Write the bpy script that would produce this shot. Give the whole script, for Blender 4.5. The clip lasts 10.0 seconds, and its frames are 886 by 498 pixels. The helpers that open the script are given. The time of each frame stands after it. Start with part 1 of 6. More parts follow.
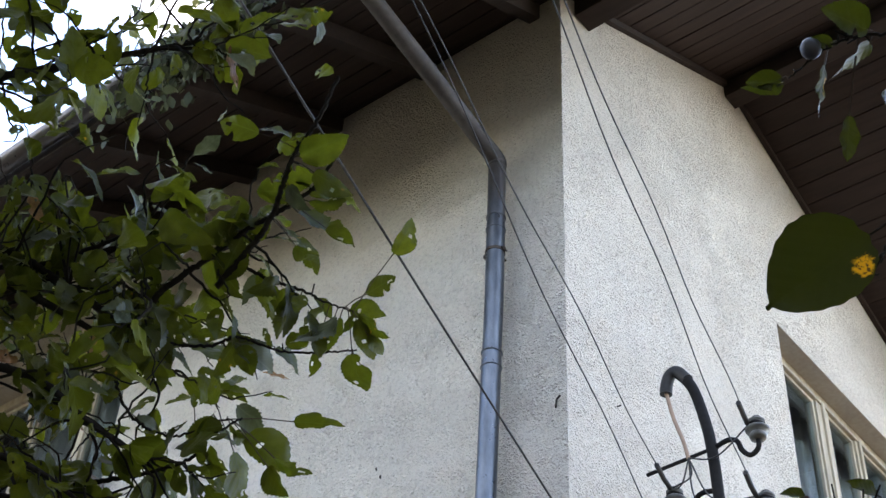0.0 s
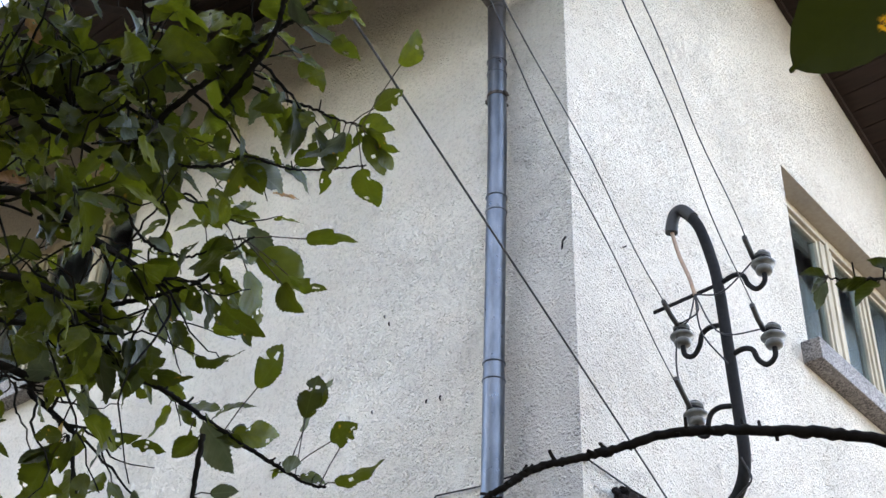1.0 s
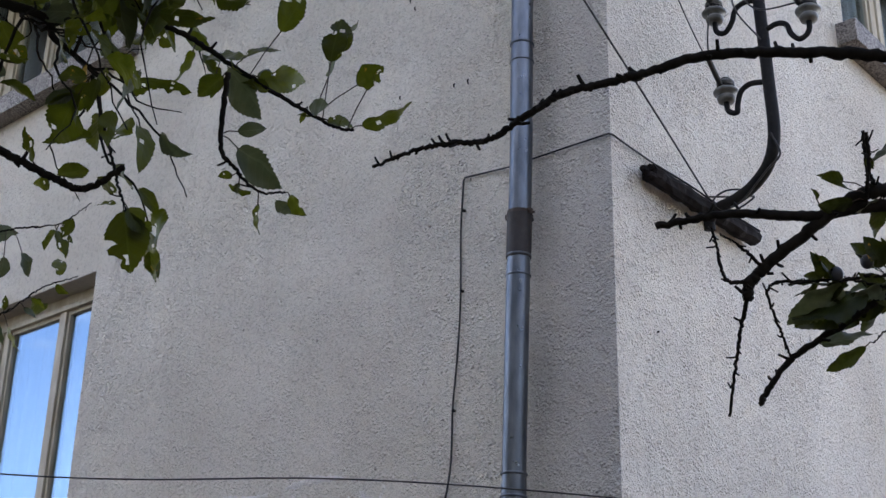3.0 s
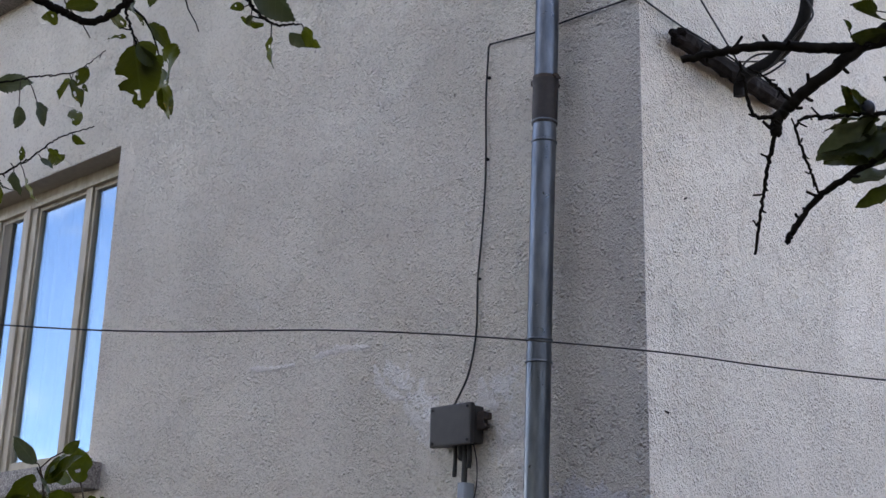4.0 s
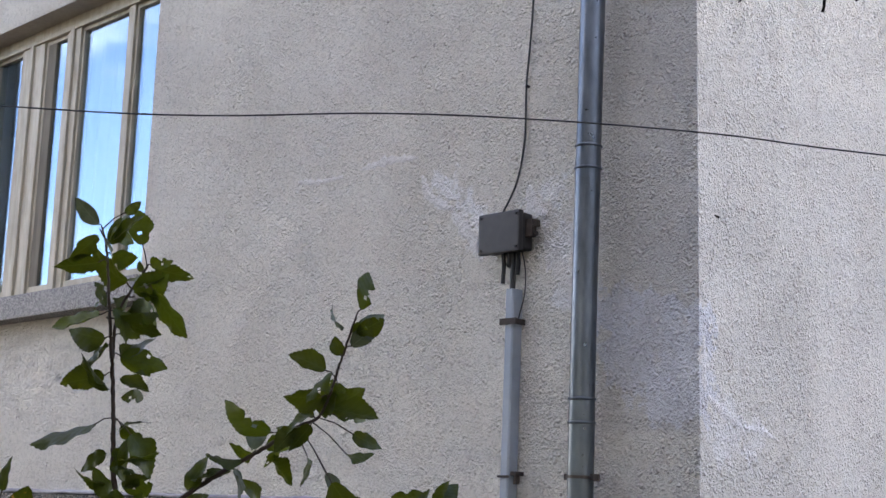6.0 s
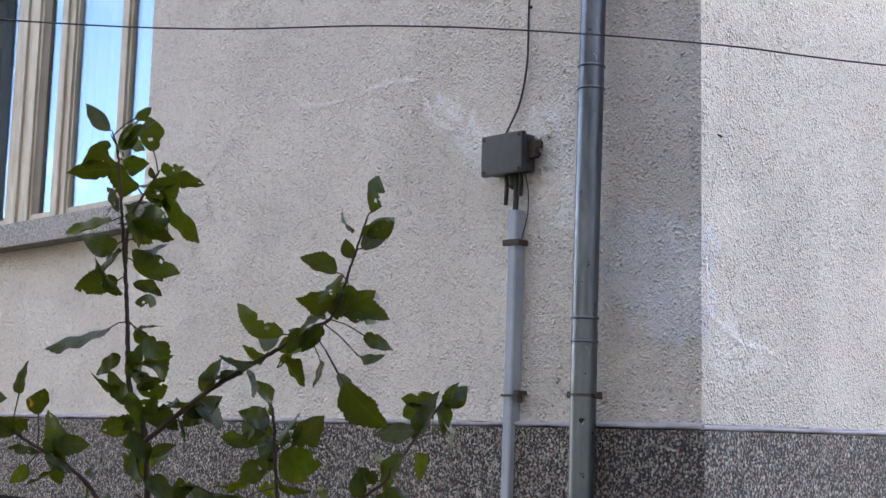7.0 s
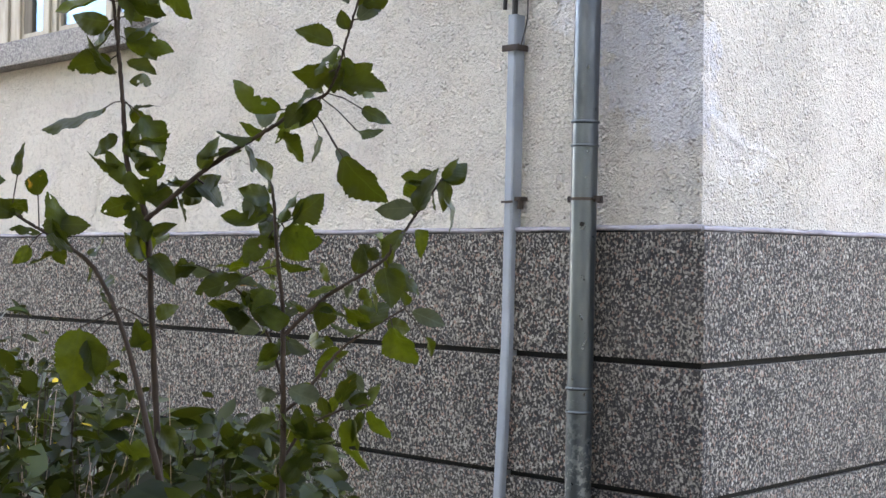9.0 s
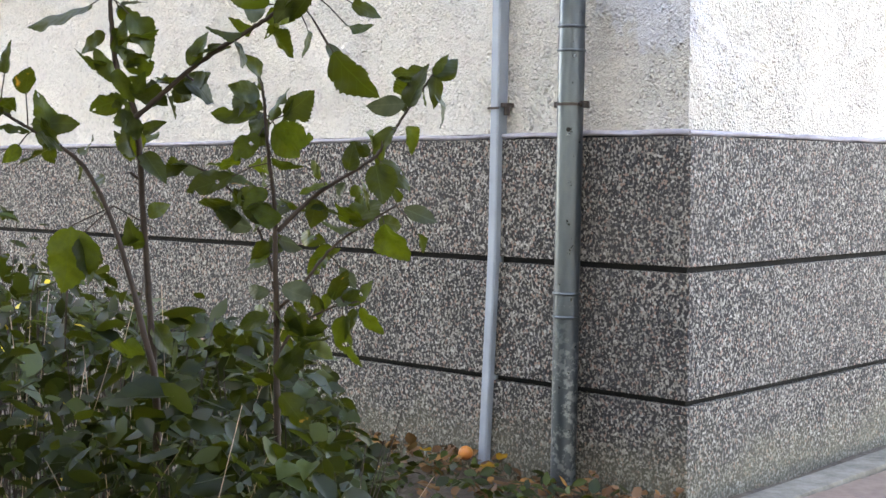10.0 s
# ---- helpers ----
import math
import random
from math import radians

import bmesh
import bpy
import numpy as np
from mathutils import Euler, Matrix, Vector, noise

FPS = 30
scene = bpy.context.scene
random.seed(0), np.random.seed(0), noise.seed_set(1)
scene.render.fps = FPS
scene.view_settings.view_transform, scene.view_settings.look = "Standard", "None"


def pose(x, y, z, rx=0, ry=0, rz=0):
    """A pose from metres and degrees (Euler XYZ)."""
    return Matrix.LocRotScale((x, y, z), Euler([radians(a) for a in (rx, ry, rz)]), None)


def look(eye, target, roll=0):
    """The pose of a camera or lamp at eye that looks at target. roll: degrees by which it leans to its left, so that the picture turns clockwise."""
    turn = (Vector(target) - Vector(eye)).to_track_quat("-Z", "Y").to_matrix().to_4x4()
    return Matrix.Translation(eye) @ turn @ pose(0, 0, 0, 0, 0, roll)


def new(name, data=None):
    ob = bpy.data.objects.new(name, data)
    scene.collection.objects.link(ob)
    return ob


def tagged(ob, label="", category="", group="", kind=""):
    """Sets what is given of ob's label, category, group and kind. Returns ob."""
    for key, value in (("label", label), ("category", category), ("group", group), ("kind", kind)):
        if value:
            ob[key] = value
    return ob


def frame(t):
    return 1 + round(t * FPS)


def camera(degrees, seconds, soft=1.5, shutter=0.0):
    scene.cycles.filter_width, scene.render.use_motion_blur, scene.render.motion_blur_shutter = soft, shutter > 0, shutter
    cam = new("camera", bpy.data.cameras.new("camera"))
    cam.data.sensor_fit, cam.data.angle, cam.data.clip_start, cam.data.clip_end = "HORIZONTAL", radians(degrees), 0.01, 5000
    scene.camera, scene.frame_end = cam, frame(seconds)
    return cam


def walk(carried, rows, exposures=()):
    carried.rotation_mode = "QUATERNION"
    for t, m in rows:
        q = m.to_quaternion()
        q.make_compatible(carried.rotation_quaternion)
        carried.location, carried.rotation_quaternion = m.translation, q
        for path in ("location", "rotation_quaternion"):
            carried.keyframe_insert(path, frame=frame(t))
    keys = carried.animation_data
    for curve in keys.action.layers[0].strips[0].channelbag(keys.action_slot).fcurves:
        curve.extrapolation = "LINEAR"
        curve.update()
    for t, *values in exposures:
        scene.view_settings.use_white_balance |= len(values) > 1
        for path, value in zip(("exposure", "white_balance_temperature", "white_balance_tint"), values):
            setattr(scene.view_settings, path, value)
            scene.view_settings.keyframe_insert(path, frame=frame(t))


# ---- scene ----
cam = camera(36.9, 10.0)
PATH = [
    (0, (2.88, -4.283, 1.668), (1.895, -3.145, 2.986), 3.6),
    (0.5, (2.841, -4.235, 1.628), (1.817, -3.049, 2.871), 3.0),
    (1, (2.822, -4.236, 1.611), (1.762, -2.997, 2.768), 1.7),
    (1.5, (2.802, -4.227, 1.603), (1.696, -2.943, 2.665), 1.3),
    (2, (2.785, -4.201, 1.576), (1.635, -2.88, 2.543), 1.4),
    (2.5, (2.785, -4.192, 1.551), (1.596, -2.838, 2.418), 1.3),
    (3, (2.774, -4.172, 1.524), (1.55, -2.792, 2.299), 1.3),
    (4.5, (2.726, -4.095, 1.435), (1.404, -2.698, 1.982), 1.6),
    (5, (2.711, -4.103, 1.406), (1.365, -2.707, 1.894), 1.7),
    (5.5, (2.691, -4.087, 1.38), (1.327, -2.688, 1.808), 1.7),
    (7, (2.69, -4.109, 1.304), (1.305, -2.691, 1.579), 1.4),
    (7.5, (2.68, -4.12, 1.289), (1.294, -2.694, 1.505), 1.2),
    (8, (2.687, -4.123, 1.268), (1.296, -2.694, 1.421), 1.3),
    (8.5, (2.682, -4.104, 1.242), (1.286, -2.674, 1.322), 1.0),
    (9, (2.678, -4.091, 1.22), (1.283, -2.658, 1.238), 0.6),
    (9.5, (2.69, -4.107, 1.207), (1.304, -2.667, 1.155), 0.6),
    (10, (2.672, -4.103, 1.191), (1.297, -2.654, 1.08), 0.2),
]
walk(cam, [(t, look(eye, target, roll)) for t, eye, target, roll in PATH],
     [(0, 2.88, 7450, 13), (1, 3.18, 7650, 14), (1.5, 2.9, 7600, 16), (2.0, 2.65, 7500, 18), (2.5, 2.32, 7450, 19), (3.0, 2.22, 7450, 19), (4.5, 2.22, 7500, 20), (5.5, 2.53, 7600, 20), (7.5, 2.9, 7850, 19), (9, 3.4, 8150, 16), (10, 3.75, 8350, 15)])

# ---- light ----
world = bpy.data.worlds.new("sky")
scene.world = world
world.use_nodes = True
wn, wl = world.node_tree.nodes, world.node_tree.links
sky = wn.new("ShaderNodeTexSky")
sky.sky_type, sky.sun_disc = "NISHITA", False
sky.sun_elevation, sky.sun_rotation = radians(46), radians(-19)
sky.air_density, sky.dust_density, sky.ozone_density = 0.9, 0.15, 3.0
back = wn["Background"]
cloud_at = wn.new("ShaderNodeTexCoord")
cloud_scale = wn.new("ShaderNodeMapping")
cloud_scale.inputs["Scale"].default_value = (1.6, 1.6, 4.5)
cloud = wn.new("ShaderNodeTexNoise")
cloud.inputs["Scale"].default_value, cloud.inputs["Detail"].default_value = 1.7, 7
cloud_edge = wn.new("ShaderNodeMapRange")
for key, value in (("From Min", 0.51), ("From Max", 0.70), ("To Max", 0.85)):
    cloud_edge.inputs[key].default_value = value
cloud_mix = wn.new("ShaderNodeMix")
cloud_mix.data_type = "RGBA"
cloud_mix.inputs[7].default_value = (9.0, 9.0, 9.0, 1)
wl.new(cloud_at.outputs["Generated"], cloud_scale.inputs[0])
wl.new(cloud_scale.outputs[0], cloud.inputs["Vector"])
low_at = wn.new("ShaderNodeSeparateXYZ")
low_sky = wn.new("ShaderNodeMapRange")
for key, value in (("From Min", 0.08), ("From Max", 0.27), ("To Min", 0.10), ("To Max", 0.0)):
    low_sky.inputs[key].default_value = value
heaped = wn.new("ShaderNodeMath")
heaped.operation = "ADD"
wl.new(cloud_at.outputs["Generated"], low_at.inputs[0])
wl.new(low_at.outputs[2], low_sky.inputs[0])
wl.new(cloud.outputs[0], heaped.inputs[0])
wl.new(low_sky.outputs[0], heaped.inputs[1])
wl.new(heaped.outputs[0], cloud_edge.inputs[0])
wl.new(cloud_edge.outputs[0], cloud_mix.inputs[0])
wl.new(sky.outputs[0], cloud_mix.inputs[6])
wl.new(cloud_mix.outputs[2], back.inputs[0])
back.inputs[1].default_value = 0.15
sun = new("sun", bpy.data.lights.new("sun", "SUN"))
sun.data.energy, sun.data.angle, sun.data.color = 3.0, radians(0.6), (1, 0.95, 0.86)
sun.matrix_world = look((-3.46, 10.05, 11.0), (0, 0, 0))


# ---- materials ----
class Mat:
    """A node material with a few short hands."""

    def __init__(self, name, rough=0.8, metal=0.0, spec=0.5):
        self.m = bpy.data.materials.new(name)
        self.m.use_nodes = True
        self.n, self.l = self.m.node_tree.nodes, self.m.node_tree.links
        self.b = self.n["Principled BSDF"]
        self.b.inputs["Roughness"].default_value = rough
        self.b.inputs["Metallic"].default_value = metal
        self.b.inputs["Specular IOR Level"].default_value = spec
        self.co = self.n.new("ShaderNodeTexCoord").outputs["Object"]

    def scaled(self, sx, sy, sz):
        k = self.n.new("ShaderNodeMapping")
        k.inputs["Scale"].default_value = (sx, sy, sz)
        self.l.new(self.co, k.inputs[0])
        return k.outputs[0]

    def noise(self, scale, detail=4, rough=0.55, at=None):
        k = self.n.new("ShaderNodeTexNoise")
        k.inputs["Scale"].default_value, k.inputs["Detail"].default_value, k.inputs["Roughness"].default_value = scale, detail, rough
        self.l.new(at or self.co, k.inputs["Vector"])
        return k.outputs[0]

    def cells(self, scale, out="Color", at=None, kind="F1"):
        k = self.n.new("ShaderNodeTexVoronoi")
        k.feature = kind
        k.inputs["Scale"].default_value = scale
        self.l.new(at or self.co, k.inputs["Vector"])
        return k.outputs[out]

    def ramp(self, value, *stops):
        k = self.n.new("ShaderNodeValToRGB")
        e = k.color_ramp.elements
        while len(e) < len(stops):
            e.new(0.5)
        for item, (p, c) in zip(e, stops):
            item.position = p
            item.color = (*c, 1) if isinstance(c, tuple) else (c, c, c, 1)
        self.l.new(value, k.inputs[0])
        return k.outputs[0]

    def mix(self, fac, a, b, kind="MIX"):
        k = self.n.new("ShaderNodeMix")
        k.data_type, k.blend_type = "RGBA", kind
        for i, v in ((0, fac), (6, a), (7, b)):
            if isinstance(v, bpy.types.NodeSocket):
                self.l.new(v, k.inputs[i])
            elif isinstance(v, tuple):
                k.inputs[i].default_value = (*v, 1)
            else:
                k.inputs[i].default_value = v
        return k.outputs[2]

    def math(self, op, a, b=0.0):
        k = self.n.new("ShaderNodeMath")
        k.operation = op
        for i, v in ((0, a), (1, b)):
            if isinstance(v, bpy.types.NodeSocket):
                self.l.new(v, k.inputs[i])
            else:
                k.inputs[i].default_value = v
        return k.outputs[0]

    def axis(self, name):
        k = self.n.new("ShaderNodeSeparateXYZ")
        self.l.new(self.co, k.inputs[0])
        return k.outputs[name]

    def span(self, value, a, b):
        """0 at a, 1 at b, smooth."""
        k = self.n.new("ShaderNodeMapRange")
        k.interpolation_type = "SMOOTHSTEP"
        k.inputs["From Min"].default_value, k.inputs["From Max"].default_value = a, b
        self.l.new(value, k.inputs[0])
        return k.outputs[0]

    def near(self, x, y, z, r0, r1):
        """1 within r0 of a place, 0 beyond r1."""
        k = self.n.new("ShaderNodeVectorMath")
        k.operation = "DISTANCE"
        k.inputs[1].default_value = (x, y, z)
        self.l.new(self.co, k.inputs[0])
        wobble = self.math("MULTIPLY_ADD", self.noise(11, 6, 0.65), 0.42)
        self.n[wobble.node.name].inputs[2].default_value = -0.21
        return self.span(self.math("ADD", k.outputs["Value"], wobble), r1, r0)

    def random(self):
        return self.n.new("ShaderNodeObjectInfo").outputs["Random"]

    def island(self):
        return self.n.new("ShaderNodeNewGeometry").outputs["Random Per Island"]

    def colour(self, socket):
        if isinstance(socket, tuple):
            self.b.inputs["Base Color"].default_value = (*socket, 1)
        else:
            self.l.new(socket, self.b.inputs["Base Color"])
        return self

    def rough(self, socket):
        self.l.new(socket, self.b.inputs["Roughness"])
        return self

    def bump(self, height, strength=0.5, distance=0.01):
        k = self.n.new("ShaderNodeBump")
        k.inputs["Strength"].default_value, k.inputs["Distance"].default_value = strength, distance
        self.l.new(height, k.inputs["Height"])
        self.l.new(k.outputs[0], self.b.inputs["Normal"])
        return self


def plaster():
    a = Mat("roughcast_plaster", 0.95, 0, 0.12)
    fine = a.noise(120, 4, 0.7)
    broad = a.noise(0.9, 5)
    mid = a.noise(6, 4)
    col = a.ramp(broad, (0.3, (0.66, 0.62, 0.545)), (0.7, (0.78, 0.74, 0.665)))
    col = a.mix(a.ramp(mid, (0.45, 0.0), (0.75, 0.35)), col, (0.68, 0.60, 0.52))
    # darker grey-blue band between downpipe and corner, and cement repairs
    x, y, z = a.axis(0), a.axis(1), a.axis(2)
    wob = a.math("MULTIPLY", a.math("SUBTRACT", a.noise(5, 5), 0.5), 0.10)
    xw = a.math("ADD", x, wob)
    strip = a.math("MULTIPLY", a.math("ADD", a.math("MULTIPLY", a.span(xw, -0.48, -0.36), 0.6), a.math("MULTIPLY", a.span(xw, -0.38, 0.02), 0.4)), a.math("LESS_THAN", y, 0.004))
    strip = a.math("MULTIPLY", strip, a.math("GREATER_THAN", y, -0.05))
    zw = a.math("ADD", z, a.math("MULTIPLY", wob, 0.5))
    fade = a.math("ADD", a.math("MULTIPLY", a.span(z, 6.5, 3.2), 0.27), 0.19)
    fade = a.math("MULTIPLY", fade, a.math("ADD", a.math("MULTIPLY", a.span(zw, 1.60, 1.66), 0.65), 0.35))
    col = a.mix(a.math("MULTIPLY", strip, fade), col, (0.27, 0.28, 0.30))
    for px, pz, r in ((-0.24, 1.95, 0.19), (-0.12, 1.79, 0.14), (-0.36, 2.10, 0.10), (-0.05, 2.0, 0.10)):
        skim = a.math("MULTIPLY", a.near(px, 0, pz, r, r + 0.03), a.span(zw, 1.625, 1.645))
        col = a.mix(a.math("MULTIPLY", skim, 0.75), col, (0.60, 0.605, 0.635))
    for px, py, pz, r in ((-1.10, 0, 2.52, 0.08), (-1.20, 0, 2.62, 0.05), (-1.32, 0, 2.74, 0.05), (-0.64, 0, 2.40, 0.10), (-0.62, 0, 2.22, 0.08), (-0.70, 0, 2.62, 0.05), (0, 0.05, 1.86, 0.07), (0, 0.18, 1.63, 0.10), (0, 0.36, 1.60, 0.07), (0, 0.06, 2.05, 0.04)):
        col = a.mix(a.math("MULTIPLY", a.near(px, py, pz, r * 0.7, r + 0.03), 0.8 if px else 0.4), col, (0.86, 0.845, 0.83))
    # thrown granules in clusters; relief shading put into the colour: hollows darkened, tops lightened
    warp = a.n.new("ShaderNodeVectorMath")
    warp.operation = "MULTIPLY_ADD"
    tint = a.n.new("ShaderNodeTexNoise")
    tint.inputs["Scale"].default_value, tint.inputs["Detail"].default_value = 55, 2
    a.l.new(a.co, tint.inputs["Vector"])
    a.l.new(tint.outputs["Color"], warp.inputs[0])
    warp.inputs[1].default_value = (0.014, 0.014, 0.014)
    a.l.new(a.co, warp.inputs[2])
    bent = warp.outputs[0]
    crowd = a.span(a.noise(17, 4, 0.65), 0.40, 0.66)
    patch = a.math("ADD", a.math("MULTIPLY", a.span(a.noise(2.4, 5, 0.6), 0.34, 0.64), 0.55), 0.45)
    crowd = a.math("MULTIPLY", crowd, patch)
    big = a.math("MULTIPLY", a.span(a.cells(58, "Distance", bent), 0.58, 0.14), crowd)
    small = a.math("MULTIPLY", a.span(a.cells(125, "Distance", bent), 0.60, 0.15), patch)
    lump = a.noise(38, 3, 0.6)
    hollow = a.math("MULTIPLY", a.math("SUBTRACT", 1.0, big), a.span(lump, 0.50, 0.36))
    col = a.mix(a.math("MULTIPLY", hollow, 0.20), col, (0.22, 0.20, 0.175))
    col = a.mix(a.math("MULTIPLY", a.span(small, 0.35, 0.05), 0.08), col, (0.26, 0.235, 0.20))
    col = a.mix(a.math("MULTIPLY", big, 0.15), col, (0.86, 0.82, 0.75))
    col = a.mix(a.ramp(a.noise(14, 3), (0.58, 0.0), (0.72, 0.25)), col, (0.74, 0.66, 0.55))
    specks = a.cells(5.5, "Distance")
    col = a.mix(a.math("MULTIPLY", a.math("LESS_THAN", specks, 0.045), 0.5), col, (0.13, 0.12, 0.11))
    h = a.math("ADD", a.math("MULTIPLY", big, 0.75), a.math("MULTIPLY", small, 0.17))
    h = a.math("ADD", h, a.math("MULTIPLY", lump, 0.30))
    h = a.math("ADD", h, a.math("MULTIPLY", fine, 0.16))
    return a.colour(col).bump(h, 1.0, 0.045).m


def chips():
    a = Mat("washed_chippings", 0.8, 0, 0.35)
    at = a.scaled(1, 1, 0.85)
    worm = a.noise(112, 2.2, 0.55, at)
    tone = a.n.new("ShaderNodeSeparateColor")
    a.l.new(a.cells(104, "Color", at), tone.inputs[0])
    grain = a.ramp(tone.outputs[0], (0.0, (0.165, 0.15, 0.130)), (0.35, (0.262, 0.242, 0.210)), (0.7, (0.335, 0.312, 0.272)), (1.0, (0.49, 0.465, 0.42)))
    grain = a.mix(a.math("GREATER_THAN", tone.outputs[1], 0.86), grain, (0.30, 0.20, 0.16))
    grain = a.mix(a.math("GREATER_THAN", tone.outputs[2], 0.80), grain, (0.07, 0.07, 0.075))
    gap = a.ramp(worm, (0.482, 1.0), (0.53, 0.0))
    col = a.mix(a.math("MULTIPLY", gap, 0.97), grain, (0.012, 0.011, 0.012))
    col = a.mix(a.ramp(a.noise(3.5, 5, 0.65), (0.42, 0.0), (0.62, 0.22)), col, (0.05, 0.047, 0.043))
    col = a.mix(a.ramp(a.noise(2.2, 4), (0.4, 0.0), (0.7, 0.14)), col, (0.20, 0.185, 0.16))
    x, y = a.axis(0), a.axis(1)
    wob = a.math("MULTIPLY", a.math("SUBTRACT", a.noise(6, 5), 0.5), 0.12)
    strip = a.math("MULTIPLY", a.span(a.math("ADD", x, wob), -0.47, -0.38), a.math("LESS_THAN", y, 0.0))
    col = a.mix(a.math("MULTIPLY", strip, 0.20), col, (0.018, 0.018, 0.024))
    moss = a.math("MULTIPLY", a.span(a.math("ADD", a.axis(2), a.math("MULTIPLY", a.noise(5, 4), 0.4)), 0.5, 0.15), 0.5)
    col = a.mix(moss, col, (0.17, 0.16, 0.105))
    return a.colour(col).bump(a.math("ADD", a.math("MULTIPLY", gap, -1.0), a.math("MULTIPLY", tone.outputs[0], 0.4)), 0.9, 0.005).m


def simple(name, dark, light, scale, rough=0.8, metal=0.0, bump=0.2, dist=0.003, stretch=(1, 1, 1), spec=0.4):
    a = Mat(name, rough, metal, spec)
    at = a.scaled(*stretch)
    n = a.noise(scale, 5, 0.6, at)
    big = a.noise(scale * 0.13, 4, 0.5, at)
    col = a.ramp(a.math("ADD", a.math("MULTIPLY", n, 0.6), a.math("MULTIPLY", big, 0.4)), (0.32, dark), (0.68, light))
    col = a.mix(a.math("MULTIPLY", a.random(), 0.25), col, dark)
    a.colour(col).bump(n, bump, dist)
    return a.m


def zinc():
    a = Mat("galvanised_sheet", 0.36, 0.8, 0.5)
    at = a.scaled(1, 1, 0.25)
    n = a.noise(16, 5, 0.6, at)
    col = a.ramp(n, (0.3, (0.060, 0.073, 0.090)), (0.7, (0.155, 0.177, 0.205)))
    low = a.span(a.axis(2), 2.6, 1.2)
    col = a.mix(a.math("MULTIPLY", low, 0.7), col, (0.085, 0.105, 0.115))
    high = a.span(a.math("ADD", a.axis(2), a.math("MULTIPLY", a.noise(9, 4), 0.5)), 6.6, 7.1)
    col = a.mix(a.math("MULTIPLY", high, 0.8), col, (0.12, 0.105, 0.10))
    peel = a.math("MULTIPLY", a.span(a.axis(2), 0.75, 0.35), a.ramp(a.noise(26, 5, 0.7), (0.5, 0.0), (0.56, 1.0)))
    col = a.mix(a.math("MULTIPLY", peel, 0.6), col, (0.38, 0.42, 0.42))
    a.colour(col).rough(a.ramp(a.noise(30, 4), (0.3, 0.26), (0.7, 0.46)))
    return a.bump(a.noise(9, 3), 0.12, 0.006).m


def terrazzo():
    a = Mat("terrazzo", 0.6, 0, 0.4)
    tone = a.n.new("ShaderNodeSeparateColor")
    a.l.new(a.cells(120), tone.inputs[0])
    col = a.ramp(tone.outputs[0], (0.0, (0.03, 0.026, 0.028)), (0.3, (0.07, 0.062, 0.06)), (0.5, (0.15, 0.138, 0.13)), (1.0, (0.29, 0.27, 0.255)))
    col = a.mix(a.ramp(a.noise(4, 4), (0.45, 0.0), (0.7, 0.5)), col, (0.24, 0.22, 0.20))
    return a.colour(col).bump(a.noise(120, 2), 0.3, 0.002).m


def leaf_mat(name, dark, light, vein, glow=0.38, autumn=0.0, blotch=None):
    a = Mat(name, 0.5, 0, 0.19)
    r = a.math("FRACT", a.math("ADD", a.random(), a.island()))
    x, y = a.axis(0), a.axis(1)
    col = a.ramp(r, (0.0, dark), (0.55, tuple(0.5 * (p + q) for p, q in zip(dark, light))), (0.85, light), (1.0, (light[0] * 1.9, light[1] * 1.7, light[2])))
    col = a.mix(a.ramp(a.noise(4, 5, 0.65), (0.35, 0.0), (0.65, 0.7)), col, dark)
    rib = a.math("LESS_THAN", a.math("ABSOLUTE", x), 0.012)
    side = a.math("ABSOLUTE", a.math("SUBTRACT", a.math("FRACT", a.math("MULTIPLY", a.math("SUBTRACT", y, a.math("ABSOLUTE", x)), 7.0)), 0.5))
    ribs = a.math("MAXIMUM", rib, a.math("MULTIPLY", a.math("LESS_THAN", side, 0.07), 0.4))
    col = a.mix(a.math("MULTIPLY", ribs, 0.4), col, vein)
    if autumn:
        spot = a.ramp(a.noise(2.6, 3), (0.60, 0.0), (0.66, 1.0))
        col = a.mix(a.math("MULTIPLY", spot, a.math("GREATER_THAN", a.random(), 1 - autumn)), col, (0.32, 0.15, 0.02))
    if blotch:
        k = a.n.new("ShaderNodeVectorMath")
        k.operation = "DISTANCE"
        k.inputs[1].default_value = blotch
        a.l.new(a.co, k.inputs[0])
        ragged = a.math("ADD", k.outputs["Value"], a.math("MULTIPLY", a.noise(14, 4), 0.16))
        col = a.mix(a.span(ragged, 0.19, 0.15), col, a.ramp(a.noise(30, 3), (0.40, (0.10, 0.04, 0.01)), (0.50, (0.75, 0.36, 0.01))))
    a.colour(col).bump(side, 0.05 if blotch else 0.12, 0.01)
    thin = a.n.new("ShaderNodeBsdfTranslucent")
    lit = a.mix(0.5, col, (0.14, 0.145, 0.004), "ADD")
    a.l.new(lit, thin.inputs[0])
    k = a.n.new("ShaderNodeMixShader")
    k.inputs[0].default_value = glow
    a.l.new(a.b.outputs[0], k.inputs[1])
    a.l.new(thin.outputs[0], k.inputs[2])
    a.l.new(k.outputs[0], a.n["Material Output"].inputs[0])
    return a.m


